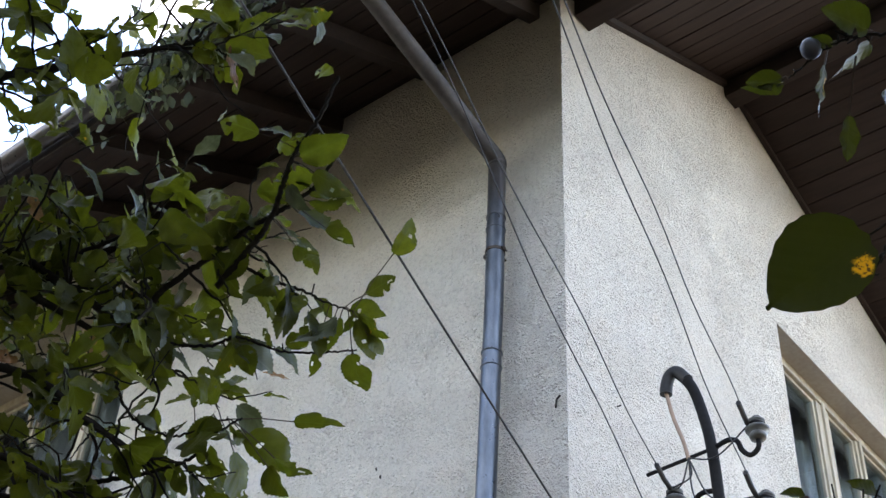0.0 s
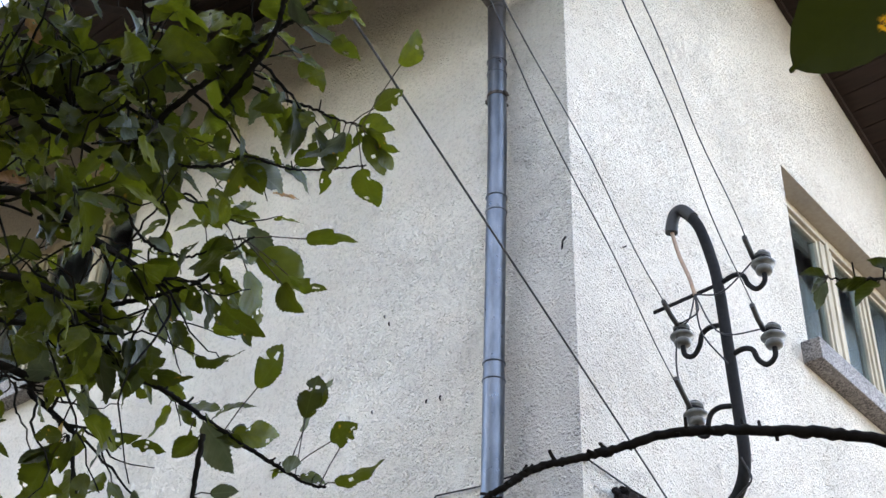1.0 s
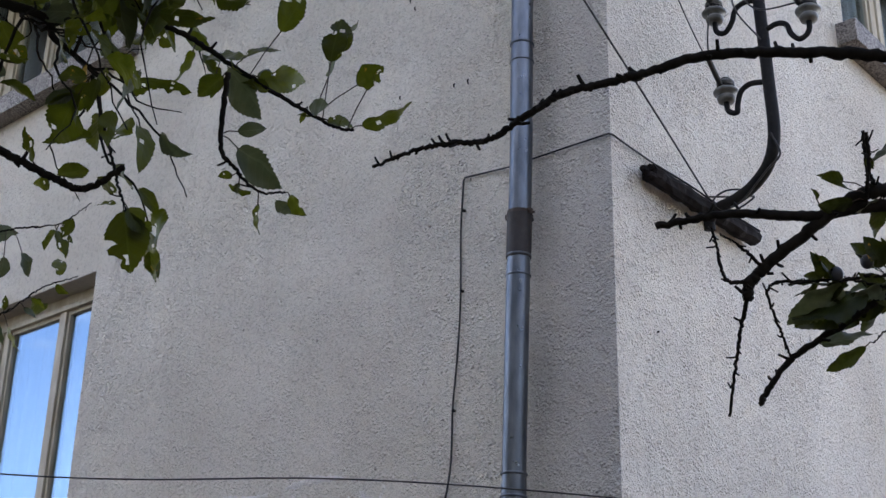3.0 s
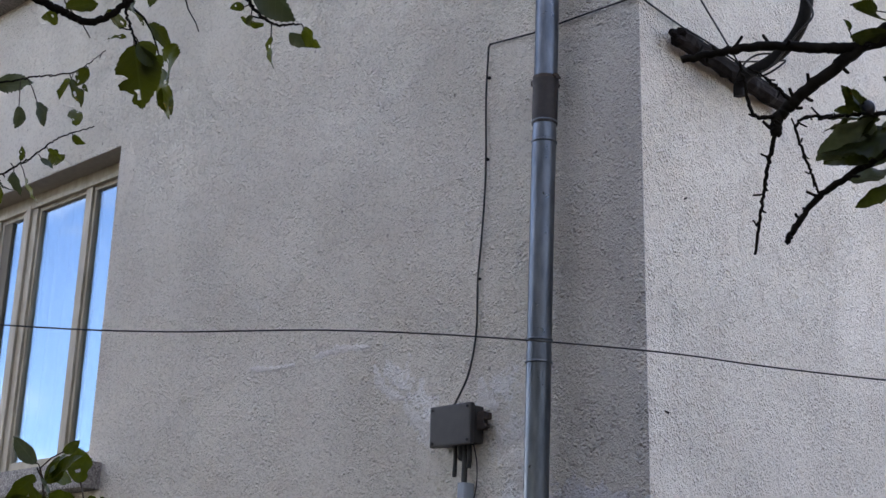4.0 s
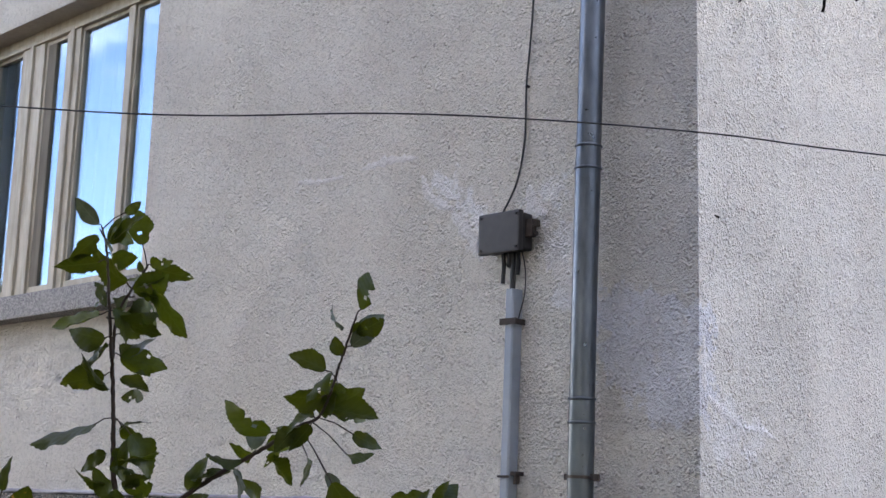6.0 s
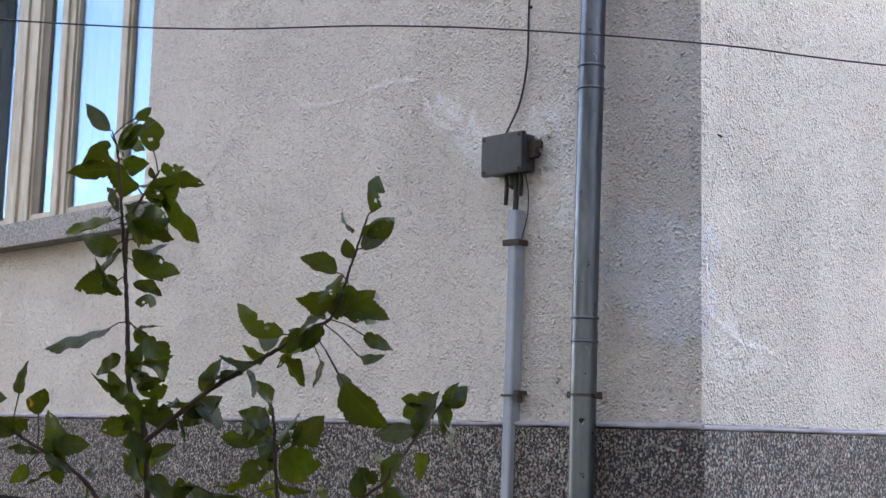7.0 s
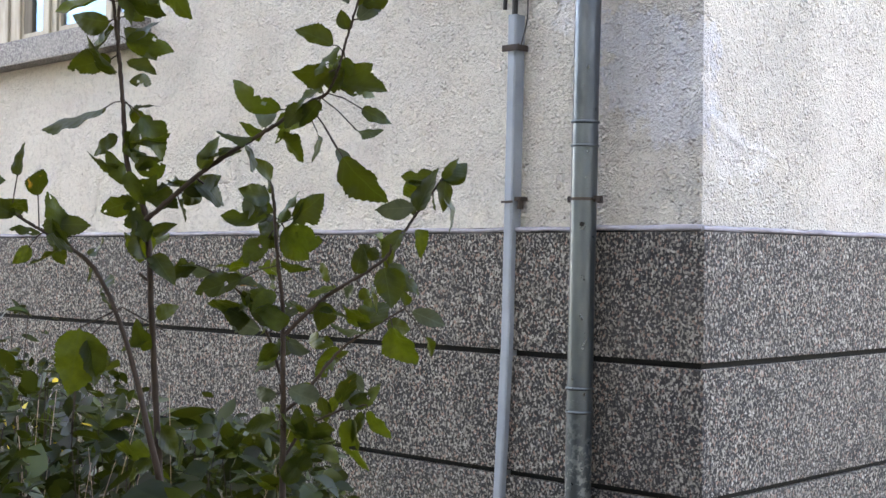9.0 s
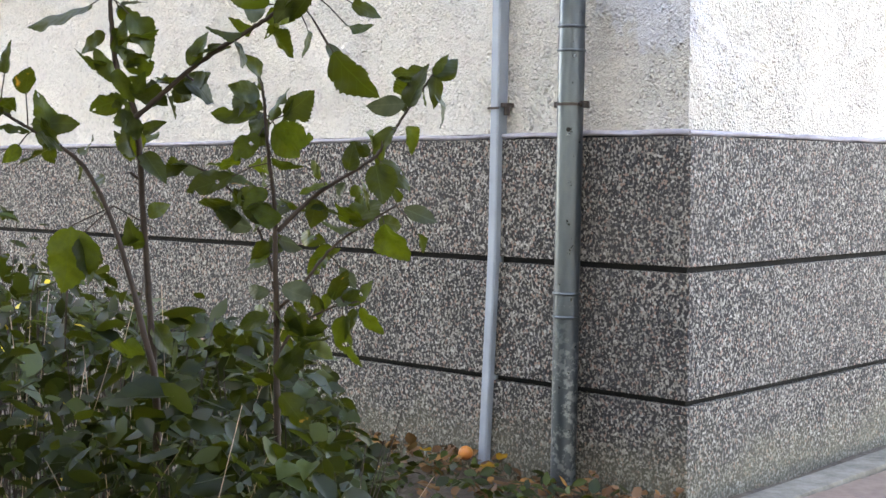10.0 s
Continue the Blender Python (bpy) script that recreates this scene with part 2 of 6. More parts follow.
def glass():
    """Double-glazed sashes: a clear sheet with the sum of its four reflections."""
    a = Mat("window_glass", 0.02)
    mirror = a.n.new("ShaderNodeBsdfGlossy")
    mirror.inputs["Roughness"].default_value = 0.015
    mirror.inputs["Color"].default_value = (0.58, 0.78, 1, 1)
    clear = a.n.new("ShaderNodeBsdfTransparent")
    clear.inputs[0].default_value = (0.86, 0.90, 0.90, 1)
    k = a.n.new("ShaderNodeMixShader")
    k.inputs[0].default_value = 0.23
    a.l.new(clear.outputs[0], k.inputs[1])
    a.l.new(mirror.outputs[0], k.inputs[2])
    wavy = a.n.new("ShaderNodeBump")
    wavy.inputs["Strength"].default_value, wavy.inputs["Distance"].default_value = 0.06, 0.02
    a.l.new(a.noise(1.7, 2), wavy.inputs["Height"])
    a.l.new(wavy.outputs[0], mirror.inputs["Normal"])
    a.l.new(k.outputs[0], a.n["Material Output"].inputs[0])
    return a.m


M_PLASTER, M_CHIPS, M_ZINC, M_TERRAZZO, M_GLASS = plaster(), chips(), zinc(), terrazzo(), glass()
M_PAINT = simple("old_cream_paint", (0.26, 0.22, 0.155), (0.50, 0.455, 0.36), 22, 0.55, 0, 0.25, 0.002, (1, 1, 0.2))
M_REVEAL = simple("reveal_plaster", (0.33, 0.30, 0.26), (0.44, 0.41, 0.36), 30, 0.9, 0, 0.4, 0.004)
M_BOARD = simple("roof_board", (0.014, 0.008, 0.0065), (0.042, 0.024, 0.019), 24, 0.8, 0, 0.5, 0.004, (0.1, 1, 1))
M_BEAM = simple("roof_beam", (0.010, 0.006, 0.0045), (0.034, 0.020, 0.016), 24, 0.8, 0, 0.5, 0.004, (0.12, 1, 1))
M_TILE = simple("roof_tile", (0.15, 0.06, 0.04), (0.30, 0.13, 0.08), 14, 0.85)
M_IRON = simple("black_iron", (0.008, 0.008, 0.009), (0.022, 0.021, 0.021), 40, 0.75, 0.0, 0.3, 0.002, (1, 1, 1), 0.12)
M_RUST = simple("rusty_iron", (0.035, 0.027, 0.024), (0.085, 0.065, 0.055), 50, 0.8, 0.2, 0.5, 0.003)
M_CABLE = simple("black_cable", (0.012, 0.012, 0.013), (0.03, 0.03, 0.03), 60, 0.6)
M_WIRE = simple("aged_wire", (0.018, 0.018, 0.02), (0.05, 0.05, 0.052), 60, 0.6, 0.1)
M_COPPER = simple("tan_cable", (0.30, 0.20, 0.14), (0.48, 0.35, 0.26), 60, 0.6)
M_PORCELAIN = simple("porcelain", (0.05, 0.052, 0.05), (0.20, 0.205, 0.195), 22, 0.35, 0, 0.03)
M_BOX = simple("grey_plastic", (0.024, 0.022, 0.023), (0.040, 0.037, 0.036), 30, 0.5, 0, 0.1)
M_DUCT = simple("pale_plastic", (0.23, 0.265, 0.30), (0.33, 0.37, 0.42), 10, 0.45, 0, 0.05)
M_MORTAR = simple("pale_mortar", (0.22, 0.21, 0.24), (0.40, 0.39, 0.43), 24, 0.85, 0, 0.6, 0.008)
M_JOINT = simple("dark_joint", (0.004, 0.004, 0.005), (0.012, 0.012, 0.012), 40, 0.95)
M_CONCRETE = simple("concrete", (0.085, 0.078, 0.062), (0.27, 0.25, 0.21), 14, 0.92, 0, 0.9, 0.012)
M_PAVE = simple("brown_paving", (0.13, 0.09, 0.07), (0.24, 0.175, 0.14), 18, 0.85, 0, 0.4, 0.004)
M_SOIL = simple("soil", (0.045, 0.035, 0.025), (0.12, 0.095, 0.07), 16, 0.95, 0, 0.9, 0.03)
M_TIMBER = simple("grey_timber", (0.010, 0.008, 0.008), (0.038, 0.031, 0.030), 30, 0.85, 0, 0.6, 0.004, (1, 0.15, 1))
M_OLDBEAM = simple("old_split_timber", (0.006, 0.0048, 0.005), (0.024, 0.019, 0.019), 34, 0.9, 0, 0.9, 0.006, (1, 0.12, 1), 0.15)
M_SLEEVE = simple("dark_sleeve", (0.020, 0.018, 0.019), (0.048, 0.041, 0.040), 30, 0.6, 0.3, 0.4, 0.003)
M_DULL = simple("dull_zinc", (0.045, 0.042, 0.042), (0.11, 0.102, 0.10), 24, 0.68, 0.3, 0.3, 0.003)
M_BARK = simple("bark", (0.005, 0.0045, 0.004), (0.018, 0.016, 0.014), 60, 0.95, 0, 0.7, 0.003, (1, 1, 1), 0.1)
M_STEM = simple("young_stem", (0.016, 0.009, 0.006), (0.044, 0.027, 0.017), 60, 0.75, 0, 0.4, 0.002)
M_CURTAIN = simple("net_curtain", (0.50, 0.52, 0.55), (0.66, 0.68, 0.70), 6, 0.9, 0, 0.3, 0.02, (6, 6, 0.3))
M_INSIDE = simple("room_paint", (0.30, 0.28, 0.24), (0.40, 0.37, 0.32), 4, 0.9)
M_LEAF = leaf_mat("leaf", (0.009, 0.015, 0.002), (0.036, 0.056, 0.005), (0.038, 0.056, 0.015), 0.34, 0.05)
M_LEAF_TOP = leaf_mat("tree_leaf", (0.009, 0.014, 0.003), (0.042, 0.056, 0.006), (0.036, 0.050, 0.015), 0.42, 0.16)
# plum leaves before the pale wall: their backlit darkness is put into the colour
M_LEAF_PLUM_BACKLIT = leaf_mat("plum_leaf_backlit", (0.005, 0.009, 0.002), (0.017, 0.026, 0.005), (0.02, 0.03, 0.01), 0.18, 0.08)
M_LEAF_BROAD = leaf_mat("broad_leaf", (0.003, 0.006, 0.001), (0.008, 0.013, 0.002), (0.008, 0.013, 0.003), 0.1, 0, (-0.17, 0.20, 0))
M_LEAF_PALE = leaf_mat("pale_leaf", (0.035, 0.045, 0.032), (0.065, 0.082, 0.06), (0.08, 0.10, 0.07), 0.2)
M_LEAF_GOLD = leaf_mat("gold_leaf", (0.22, 0.11, 0.01), (0.48, 0.27, 0.02), (0.4, 0.25, 0.05), 0.4)
M_LEAF_DRY = leaf_mat("dry_leaf", (0.08, 0.035, 0.018), (0.24, 0.13, 0.06), (0.2, 0.12, 0.07), 0.15)
M_BUSH = leaf_mat("bush_leaf", (0.005, 0.009, 0.002), (0.031, 0.046, 0.008), (0.03, 0.045, 0.012), 0.20)
M_FLOWER = simple("yellow_petal", (0.55, 0.36, 0.01), (0.75, 0.55, 0.03), 30, 0.6)
M_APPLE = simple("apple_skin", (0.40, 0.08, 0.02), (0.60, 0.33, 0.07), 12, 0.35)
M_PLUM = simple("plum_skin", (0.008, 0.009, 0.015), (0.020, 0.023, 0.036), 20, 0.5)


# ---- mesh helpers ----
def part(name, bm, material, parent=None, label="", smooth=False):
    me = bpy.data.meshes.new(name)
    bm.to_mesh(me)
    bm.free()
    me.materials.append(material)
    if smooth:
        me.polygons.foreach_set("use_smooth", [True] * len(me.polygons))
    ob = new(name, me)
    ob.parent = parent
    return tagged(ob, label)


def thing(name, label, category, at=(0, 0, 0), group="", kind=""):
    ob = new(name)
    ob.location = at
    ob.empty_display_size = 0.1
    return tagged(ob, label, category, group, kind)


def box(bm, a, b, bevel=0.0):
    """A box from corner a to corner b, its edges rounded."""
    made = bmesh.ops.create_cube(bm, size=1)["verts"]
    for v in made:
        v.co = Vector([(p + q) / 2 + c * (q - p) for p, q, c in zip(a, b, v.co)])
    if bevel:
        edges = list({e for v in made for e in v.link_edges})
        bmesh.ops.bevel(bm, geom=edges, offset=bevel, segments=2, affect="EDGES", profile=0.7)
    return bm


def boxed(*corners, bevel=0.0):
    bm = bmesh.new()
    for a, b in corners:
        box(bm, a, b, bevel)
    return bm


def smooth_path(points, steps):
    """A Catmull-Rom line through points."""
    p = [Vector(q) for q in points]
    p = [p[0] * 2 - p[1], *p, p[-1] * 2 - p[-2]]
    out = []
    for i in range(1, len(p) - 2):
        for k in range(steps):
            t = k / steps
            a, b, c, d = p[i - 1 : i + 3]
            out.append(0.5 * (2 * b + (c - a) * t + (2 * a - 5 * b + 4 * c - d) * t * t + (3 * b - a - 3 * c + d) * t ** 3))
    return out + [p[-2]]


def tube(bm, line, radius, sides=8, wobble=0.0):
    """A tube along a line; radius is a number or a function of 0..1."""
    line = [Vector(q) for q in line]
    rings, n = [], len(line)
    across = None
    for i, q in enumerate(line):
        way = (line[min(i + 1, n - 1)] - line[max(i - 1, 0)]).normalized()
        if across is None:
            across = way.orthogonal().normalized()
        across = (across - way * across.dot(way)).normalized()
        other = way.cross(across)
        r = radius(i / (n - 1)) if callable(radius) else radius
        ring = []
        for k in range(sides):
            w = 2 * math.pi * k / sides
            rr = r * (1 + wobble * random.uniform(-1, 1))
            ring.append(bm.verts.new(q + (across * math.cos(w) + other * math.sin(w)) * rr))
        rings.append(ring)
    for a, b in zip(rings, rings[1:]):
        for k in range(sides):
            bm.faces.new((a[k], a[(k + 1) % sides], b[(k + 1) % sides], b[k]))
    for cap in (bm.faces.new(list(reversed(rings[0]))), bm.faces.new(rings[-1])):
        for e in cap.edges:
            e.smooth = False
    return bm


def lathe(bm, profile, m, sides=20):
    """Turns (radius, height) pairs round z, placed by m."""
    rings = []
    for r, h in profile:
        rings.append([bm.verts.new(m @ Vector((r * math.cos(2 * math.pi * k / sides), r * math.sin(2 * math.pi * k / sides), h))) for k in range(sides)])
    for a, b in zip(rings, rings[1:]):
        for k in range(sides):
            bm.faces.new((a[k], a[(k + 1) % sides], b[(k + 1) % sides], b[k]))
    bm.faces.new(list(reversed(rings[0])))
    bm.faces.new(rings[-1])
    return bm


def pierced(cuts_u, cuts_v, holes, place, depth):
    """A wall as a grid of cells with openings through it. place(u, v, w): the point at depth w."""
    bm = bmesh.new()
    solid = {}
    for i in range(len(cuts_u) - 1):
        for j in range(len(cuts_v) - 1):
            mu, mv = (cuts_u[i] + cuts_u[i + 1]) / 2, (cuts_v[j] + cuts_v[j + 1]) / 2
            solid[i, j] = not any(a < mu < b and c < mv < d for a, b, c, d in holes)
    verts = {}

    def at(i, j, w):
        if (i, j, w) not in verts:
            verts[i, j, w] = bm.verts.new(place(cuts_u[i], cuts_v[j], w * depth))
        return verts[i, j, w]

    for (i, j), full in solid.items():
        if not full:
            continue
        bm.faces.new((at(i, j, 0), at(i + 1, j, 0), at(i + 1, j + 1, 0), at(i, j + 1, 0)))
        bm.faces.new((at(i, j, 1), at(i, j + 1, 1), at(i + 1, j + 1, 1), at(i + 1, j, 1)))
        for di, dj, p, q in ((-1, 0, (i, j), (i, j + 1)), (1, 0, (i + 1, j), (i + 1, j + 1)), (0, -1, (i, j), (i + 1, j)), (0, 1, (i, j + 1), (i + 1, j + 1))):
            if not solid.get((i + di, j + dj), False):
                bm.faces.new((at(*p, 0), at(*q, 0), at(*q, 1), at(*p, 1)))
    bmesh.ops.recalc_face_normals(bm, faces=bm.faces)
    return bm


# ---- the house: walls, plinth, floors ----
EAVE, RISE, FALL, RIDGE, DEEP, LONG = 8.315, 0.542, 0.385, 2.30, 7.0, 9.5
THICK, BASE = 0.34, 1.35


def roof_z(y):
    return EAVE + RISE * y if y < RIDGE else EAVE + RISE * RIDGE - FALL * (y - RIDGE)


LOW = (-6.05, -3.70, 2.54, 4.45)      # ground floor window, long wall
UP = (-6.05, -3.60, 6.04, 7.45)       # upper window, long wall
SIDE = (2.57, 4.75, 5.90, 7.38)       # upper window, gable wall
bm = pierced(sorted({-LONG, LOW[0], LOW[1], UP[1], 0.0}), sorted({-0.4, LOW[2], LOW[3], UP[2], UP[3], EAVE}), [LOW, UP], lambda u, v, w: (u, w, v), THICK)
for v in bm.verts:
    if v.co.z > EAVE - 0.001:
        v.co.z = roof_z(v.co.y)
tagged(part("wall_south", bm, M_PLASTER), "pale grey roughcast house wall with a darker band beside the downpipe", "wall", kind="structure")
bm = pierced(sorted({THICK, RIDGE, SIDE[0], SIDE[1], DEEP}), sorted({-0.4, SIDE[2], SIDE[3], roof_z(DEEP)}), [SIDE], lambda u, v, w: (-w, u, v), THICK)
for v in [v for v in bm.verts if abs(v.co.z - roof_z(DEEP)) < 1e-4]:
    v.co.z = roof_z(v.co.y)
tagged(part("wall_east", bm, M_PLASTER), "pale roughcast gable wall under a low roof", "wall", kind="structure")
tagged(part("wall_north", boxed(((-LONG, DEEP - THICK, -0.4), (-THICK, DEEP, roof_z(DEEP)))), M_PLASTER), "plain roughcast back wall", "wall", kind="structure")
tagged(part("wall_west", boxed(((-LONG, THICK, -0.4), (-LONG + THICK, DEEP - THICK, 7.9))), M_PLASTER), "plain roughcast end wall", "wall", kind="structure")
for z, name in ((1.3, "floor_ground"), (5.1, "floor_upper")):
    tagged(part(name, boxed(((-LONG + THICK, THICK, z - 0.25), (-THICK, DEEP - THICK, z))), M_INSIDE), "indoor floor slab seen dimly behind glass", "floor", kind="structure")
for z, name in ((4.75, "ceiling_ground"), (7.8, "ceiling_upper")):
    tagged(part(name, boxed(((-LONG + THICK, THICK, z), (-THICK, DEEP - THICK, z + 0.1))), M_INSIDE), "plain indoor ceiling", "ceiling", kind="structure")
tagged(part("partition", boxed(((-LONG + THICK, 2.9, 1.3), (-THICK, 3.0, 7.8))), M_INSIDE), "inner partition wall behind the windows", "wall", kind="structure")


# ---- windows ----
def window(name, label, u0, u1, z0, z1, bars, place, sill_over, s=0.03):
    """A painted timber window set back in its opening. bars: the u-centres and widths of the mullions. place(u, w, z): w is the depth behind the wall face."""
    win = thing(name, label, "window", kind="structure")
    back = 0.15

    def bar(part_name, a, b, w0, w1, c, d, material=M_PAINT, bevel=0.006, lab=""):
        bm = boxed(((a, w0, c), (b, w1, d)), bevel=bevel)
        for v in bm.verts:
            v.co = Vector(place(*v.co))
        bmesh.ops.recalc_face_normals(bm, faces=bm.faces)
        return part(part_name, bm, material, win, lab)

    bar("head_rail", u0, u1, back, back + 0.09, z1 - 0.08, z1)
    bar("head_bead", u0 + 0.07, u1 - 0.07, back - 0.018, back + 0.02, z1 - 0.105, z1 - 0.075)
    bar("foot_rail", u0, u1, back, back + 0.09, z0, z0 + 0.07)
    bars = sorted(bars)
    bar("jamb", u0, u0 + 0.07, back - 0.003, back + 0.09, z0 + 0.07, z1 - 0.08)
    bar("jamb", u1 - 0.07, u1, back - 0.003, back + 0.09, z0 + 0.07, z1 - 0.08)
    for c, w in bars:
        bar("mullion", c - w / 2, c + w / 2, back - 0.004, back + 0.09, z0 + 0.07, z1 - 0.08)
        if w > 0.1:
            bar("cover_strip", c - 0.022, c + 0.022, back - 0.022, back, z0 + 0.07, z1 - 0.08)
    lines = [u0 + 0.07] + [v for c, w in bars for v in (c - w / 2, c + w / 2)] + [u1 - 0.07]
    for a, b in zip(lines[::2], lines[1::2]):
        bar("sash_stile", a, a + s, back + 0.012, back + 0.06, z0 + 0.07, z1 - 0.08)
        bar("sash_stile", b - s, b, back + 0.012, back + 0.06, z0 + 0.07, z1 - 0.08)
        bar("sash_rail", a + s, b - s, back + 0.012, back + 0.06, z1 - 0.13, z1 - 0.08)
        bar("sash_rail", a + s, b - s, back + 0.012, back + 0.06, z0 + 0.07, z0 + 0.12)
        bar("pane", a + s, b - s, back + 0.032, back + 0.038, z0 + 0.12, z1 - 0.13, M_GLASS, 0, "glass pane reflecting the sky").visible_shadow = False
    # smooth plaster lining of the reveal
    for a, b, c, d in ((u0, u1, z1 - 0.004, z1), (u0, u0 + 0.004, z0, z1 - 0.004), (u1 - 0.004, u1, z0, z1 - 0.004)):
        bar("reveal", a, b, 0.003, back, c, d, M_REVEAL, 0, "smooth grey-brown plaster reveal")
    # curtain hung inside, in soft folds
    bm = bmesh.new()
    n = 90
    row = []
    for k in range(n + 1):
        u = u0 + 0.1 + (u1 - u0 - 0.2) * k / n
        w = back + 0.30 + 0.03 * math.sin(k * 0.9) + 0.015 * math.sin(k * 2.3)
        row.append((bm.verts.new(place(u, w, z0 - 0.1)), bm.verts.new(place(u, w, z1 + 0.1))))
    for (a, b), (c, d) in zip(row, row[1:]):
        bm.faces.new((a, c, d, b))
    ob = part("curtain", bm, M_CURTAIN, win, "pale net curtain behind the glass", True)
    ob.modifiers.new("thickness", "SOLIDIFY").thickness = 0.002
    bm = boxed(((u0 - sill_over, -0.125, z0 - 0.15), (u1 + sill_over, back + 0.1, z0)), bevel=0.012)
    for v in bm.verts:
        v.co = Vector(place(*v.co))
    bmesh.ops.recalc_face_normals(bm, faces=bm.faces)
    part("sill", bm, M_TERRAZZO, win, "speckled grey terrazzo sill")
    return win


def on_south(u, w, z):
    return (u, w, z)


def on_east(u, w, z):
    return (-w, u, z)


win_low = window("window_1", "old cream-painted timber window with panes reflecting blue sky", *LOW, [(-4.235, 0.07), (-4.92, 0.17), (-5.45, 0.30)], on_south, 0.14, 0.024)
M_CASING = simple("casing_brown", (0.085, 0.072, 0.052), (0.19, 0.165, 0.125), 30, 0.8, 0, 0.4, 0.003, (1, 1, 0.12))
part("casing", boxed(((-5.298, 0.166, LOW[2] + 0.07), (-5.178, 0.205, LOW[3] - 0.08)), bevel=0.006), M_CASING, win_low, "narrow dark brown casing strip beside the pane")
window("window_2", "cream-painted upper window half hidden by leaves", *UP, [(-4.225, 0.08), (-4.91, 0.12), (-5.50, 0.24)], on_south, 0.05, 0.024)
window("window_3", "cream-painted upper window with terrazzo sill in the gable wall", *SIDE, [(3.50, 0.19), (4.10, 0.12)], on_east, 0.12)

# ---- plinth of washed chippings in three courses, with open joints ----
plinth = thing("plinth", "speckled grey washed-chippings plinth with dark horizontal joints", "plinth", kind="structure")
part("joint_backing", boxed(((-LONG, -0.006, -0.3), (0.006, 0.02, BASE + 0.009)), ((-0.02, 0.02, -0.3), (0.006, DEEP, BASE + 0.009))), M_JOINT, plinth, "dark recessed joint")
for z0, z1 in ((-0.3, 0.352), (0.374, 0.838), (0.862, BASE - 0.014)):
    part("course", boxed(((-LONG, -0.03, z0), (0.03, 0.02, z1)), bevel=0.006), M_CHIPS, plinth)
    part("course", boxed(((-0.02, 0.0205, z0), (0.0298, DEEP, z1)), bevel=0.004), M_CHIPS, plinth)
bm = bmesh.new()
tube(bm, [(-LONG + k * 0.1205, -0.022 + random.uniform(-0.004, 0.004), BASE + random.uniform(-0.003, 0.003)) for k in range(80)], 0.0105, 7, 0.30)
part("mortar_bead", bm, M_MORTAR, plinth, "pale mortar bead along the top", True)
bm = bmesh.new()
tube(bm, [(0.022 + random.uniform(-0.004, 0.004), -0.03 + k * 0.12, BASE + random.uniform(-0.003, 0.003)) for k in range(58)], 0.0105, 7, 0.30)
part("mortar_bead", bm, M_MORTAR, plinth, "pale mortar bead along the top", True)

# smears of later cement on the plaster
M_SMEAR = simple("cement_smear", (0.64, 0.61, 0.575), (0.88, 0.85, 0.81), 60, 0.95, 0, 1.0, 0.03)


def smear(points, width, place, parent, seed):
    """A thin ragged smear of mortar along points (u, z) of a wall."""
    rnd = random.Random(seed)
    line = smooth_path([(u, 0, z) for u, z in points], 14)
    bm = bmesh.new()
    rows = []
    for i, q in enumerate(line):
        way = (line[min(i + 1, len(line) - 1)] - line[max(i - 1, 0)]).normalized()
        side = Vector((-way.z, 0, way.x))
        taper = math.sin(math.pi * (i + 0.5) / len(line)) ** 0.4
        w = 2.1 * width * taper * (0.25 + 1.1 * abs(noise.noise(Vector((i * 0.35, seed, 0)))) + rnd.uniform(0, 0.35))
        mid = 0.002 + 0.004 * rnd.random()
        rows.append([bm.verts.new(place(*(q + side * o * w).xz, h)) for o, h in ((-1, -0.002), (-0.55, mid), (0.1, mid * 1.3), (0.6, mid * 0.8), (1.0 + rnd.uniform(-0.3, 0.3), -0.002))])
    for a, b in zip(rows, rows[1:]):
        for k in range(4):
            bm.faces.new((a[k], a[k + 1], b[k + 1], b[k]))
    bmesh.ops.recalc_face_normals(bm, faces=bm.faces)
    part("mortar_smear", bm, M_SMEAR, parent, "pale cement smear", True)


south, east = bpy.data.objects["wall_south"], bpy.data.objects["wall_east"]


def south_face(u, z, h):
    return (u, -h, z)


def east_face(u, z, h):
    return (h, u, z)


smear([(-2.34, 2.90), (-2.16, 2.875), (-2.00, 2.876)], 0.014, south_face, south, 1)
smear([(-1.88, 2.89), (-1.70, 2.905), (-1.49, 2.888)], 0.016, south_face, south, 2)
smear([(-1.46, 2.80), (-1.43, 2.72), (-1.36, 2.66), (-1.265, 2.62)], 0.022, south_face, south, 3)
smear([(-1.27, 2.60), (-1.19, 2.52), (-1.12, 2.43), (-1.08, 2.36)], 0.028, south_face, south, 4)
smear([(-1.16, 2.50), (-1.09, 2.49), (-1.02, 2.46)], 0.022, south_face, south, 5)
smear([(-0.83, 2.66), (-0.80, 2.57), (-0.73, 2.52)], 0.030, south_face, south, 6)
smear([(-0.74, 2.44), (-0.70, 2.34), (-0.64, 2.25), (-0.58, 2.17)], 0.022, south_face, south, 7)
smear([(0.03, 1.98), (0.028, 1.88), (0.035, 1.78)], 0.016, east_face, east, 8)
smear([(0.05, 1.76), (0.16, 1.71), (0.28, 1.66)], 0.020, east_face, east, 9)
smear([(0.30, 1.66), (0.42, 1.655), (0.52, 1.63)], 0.015, east_face, east, 10)

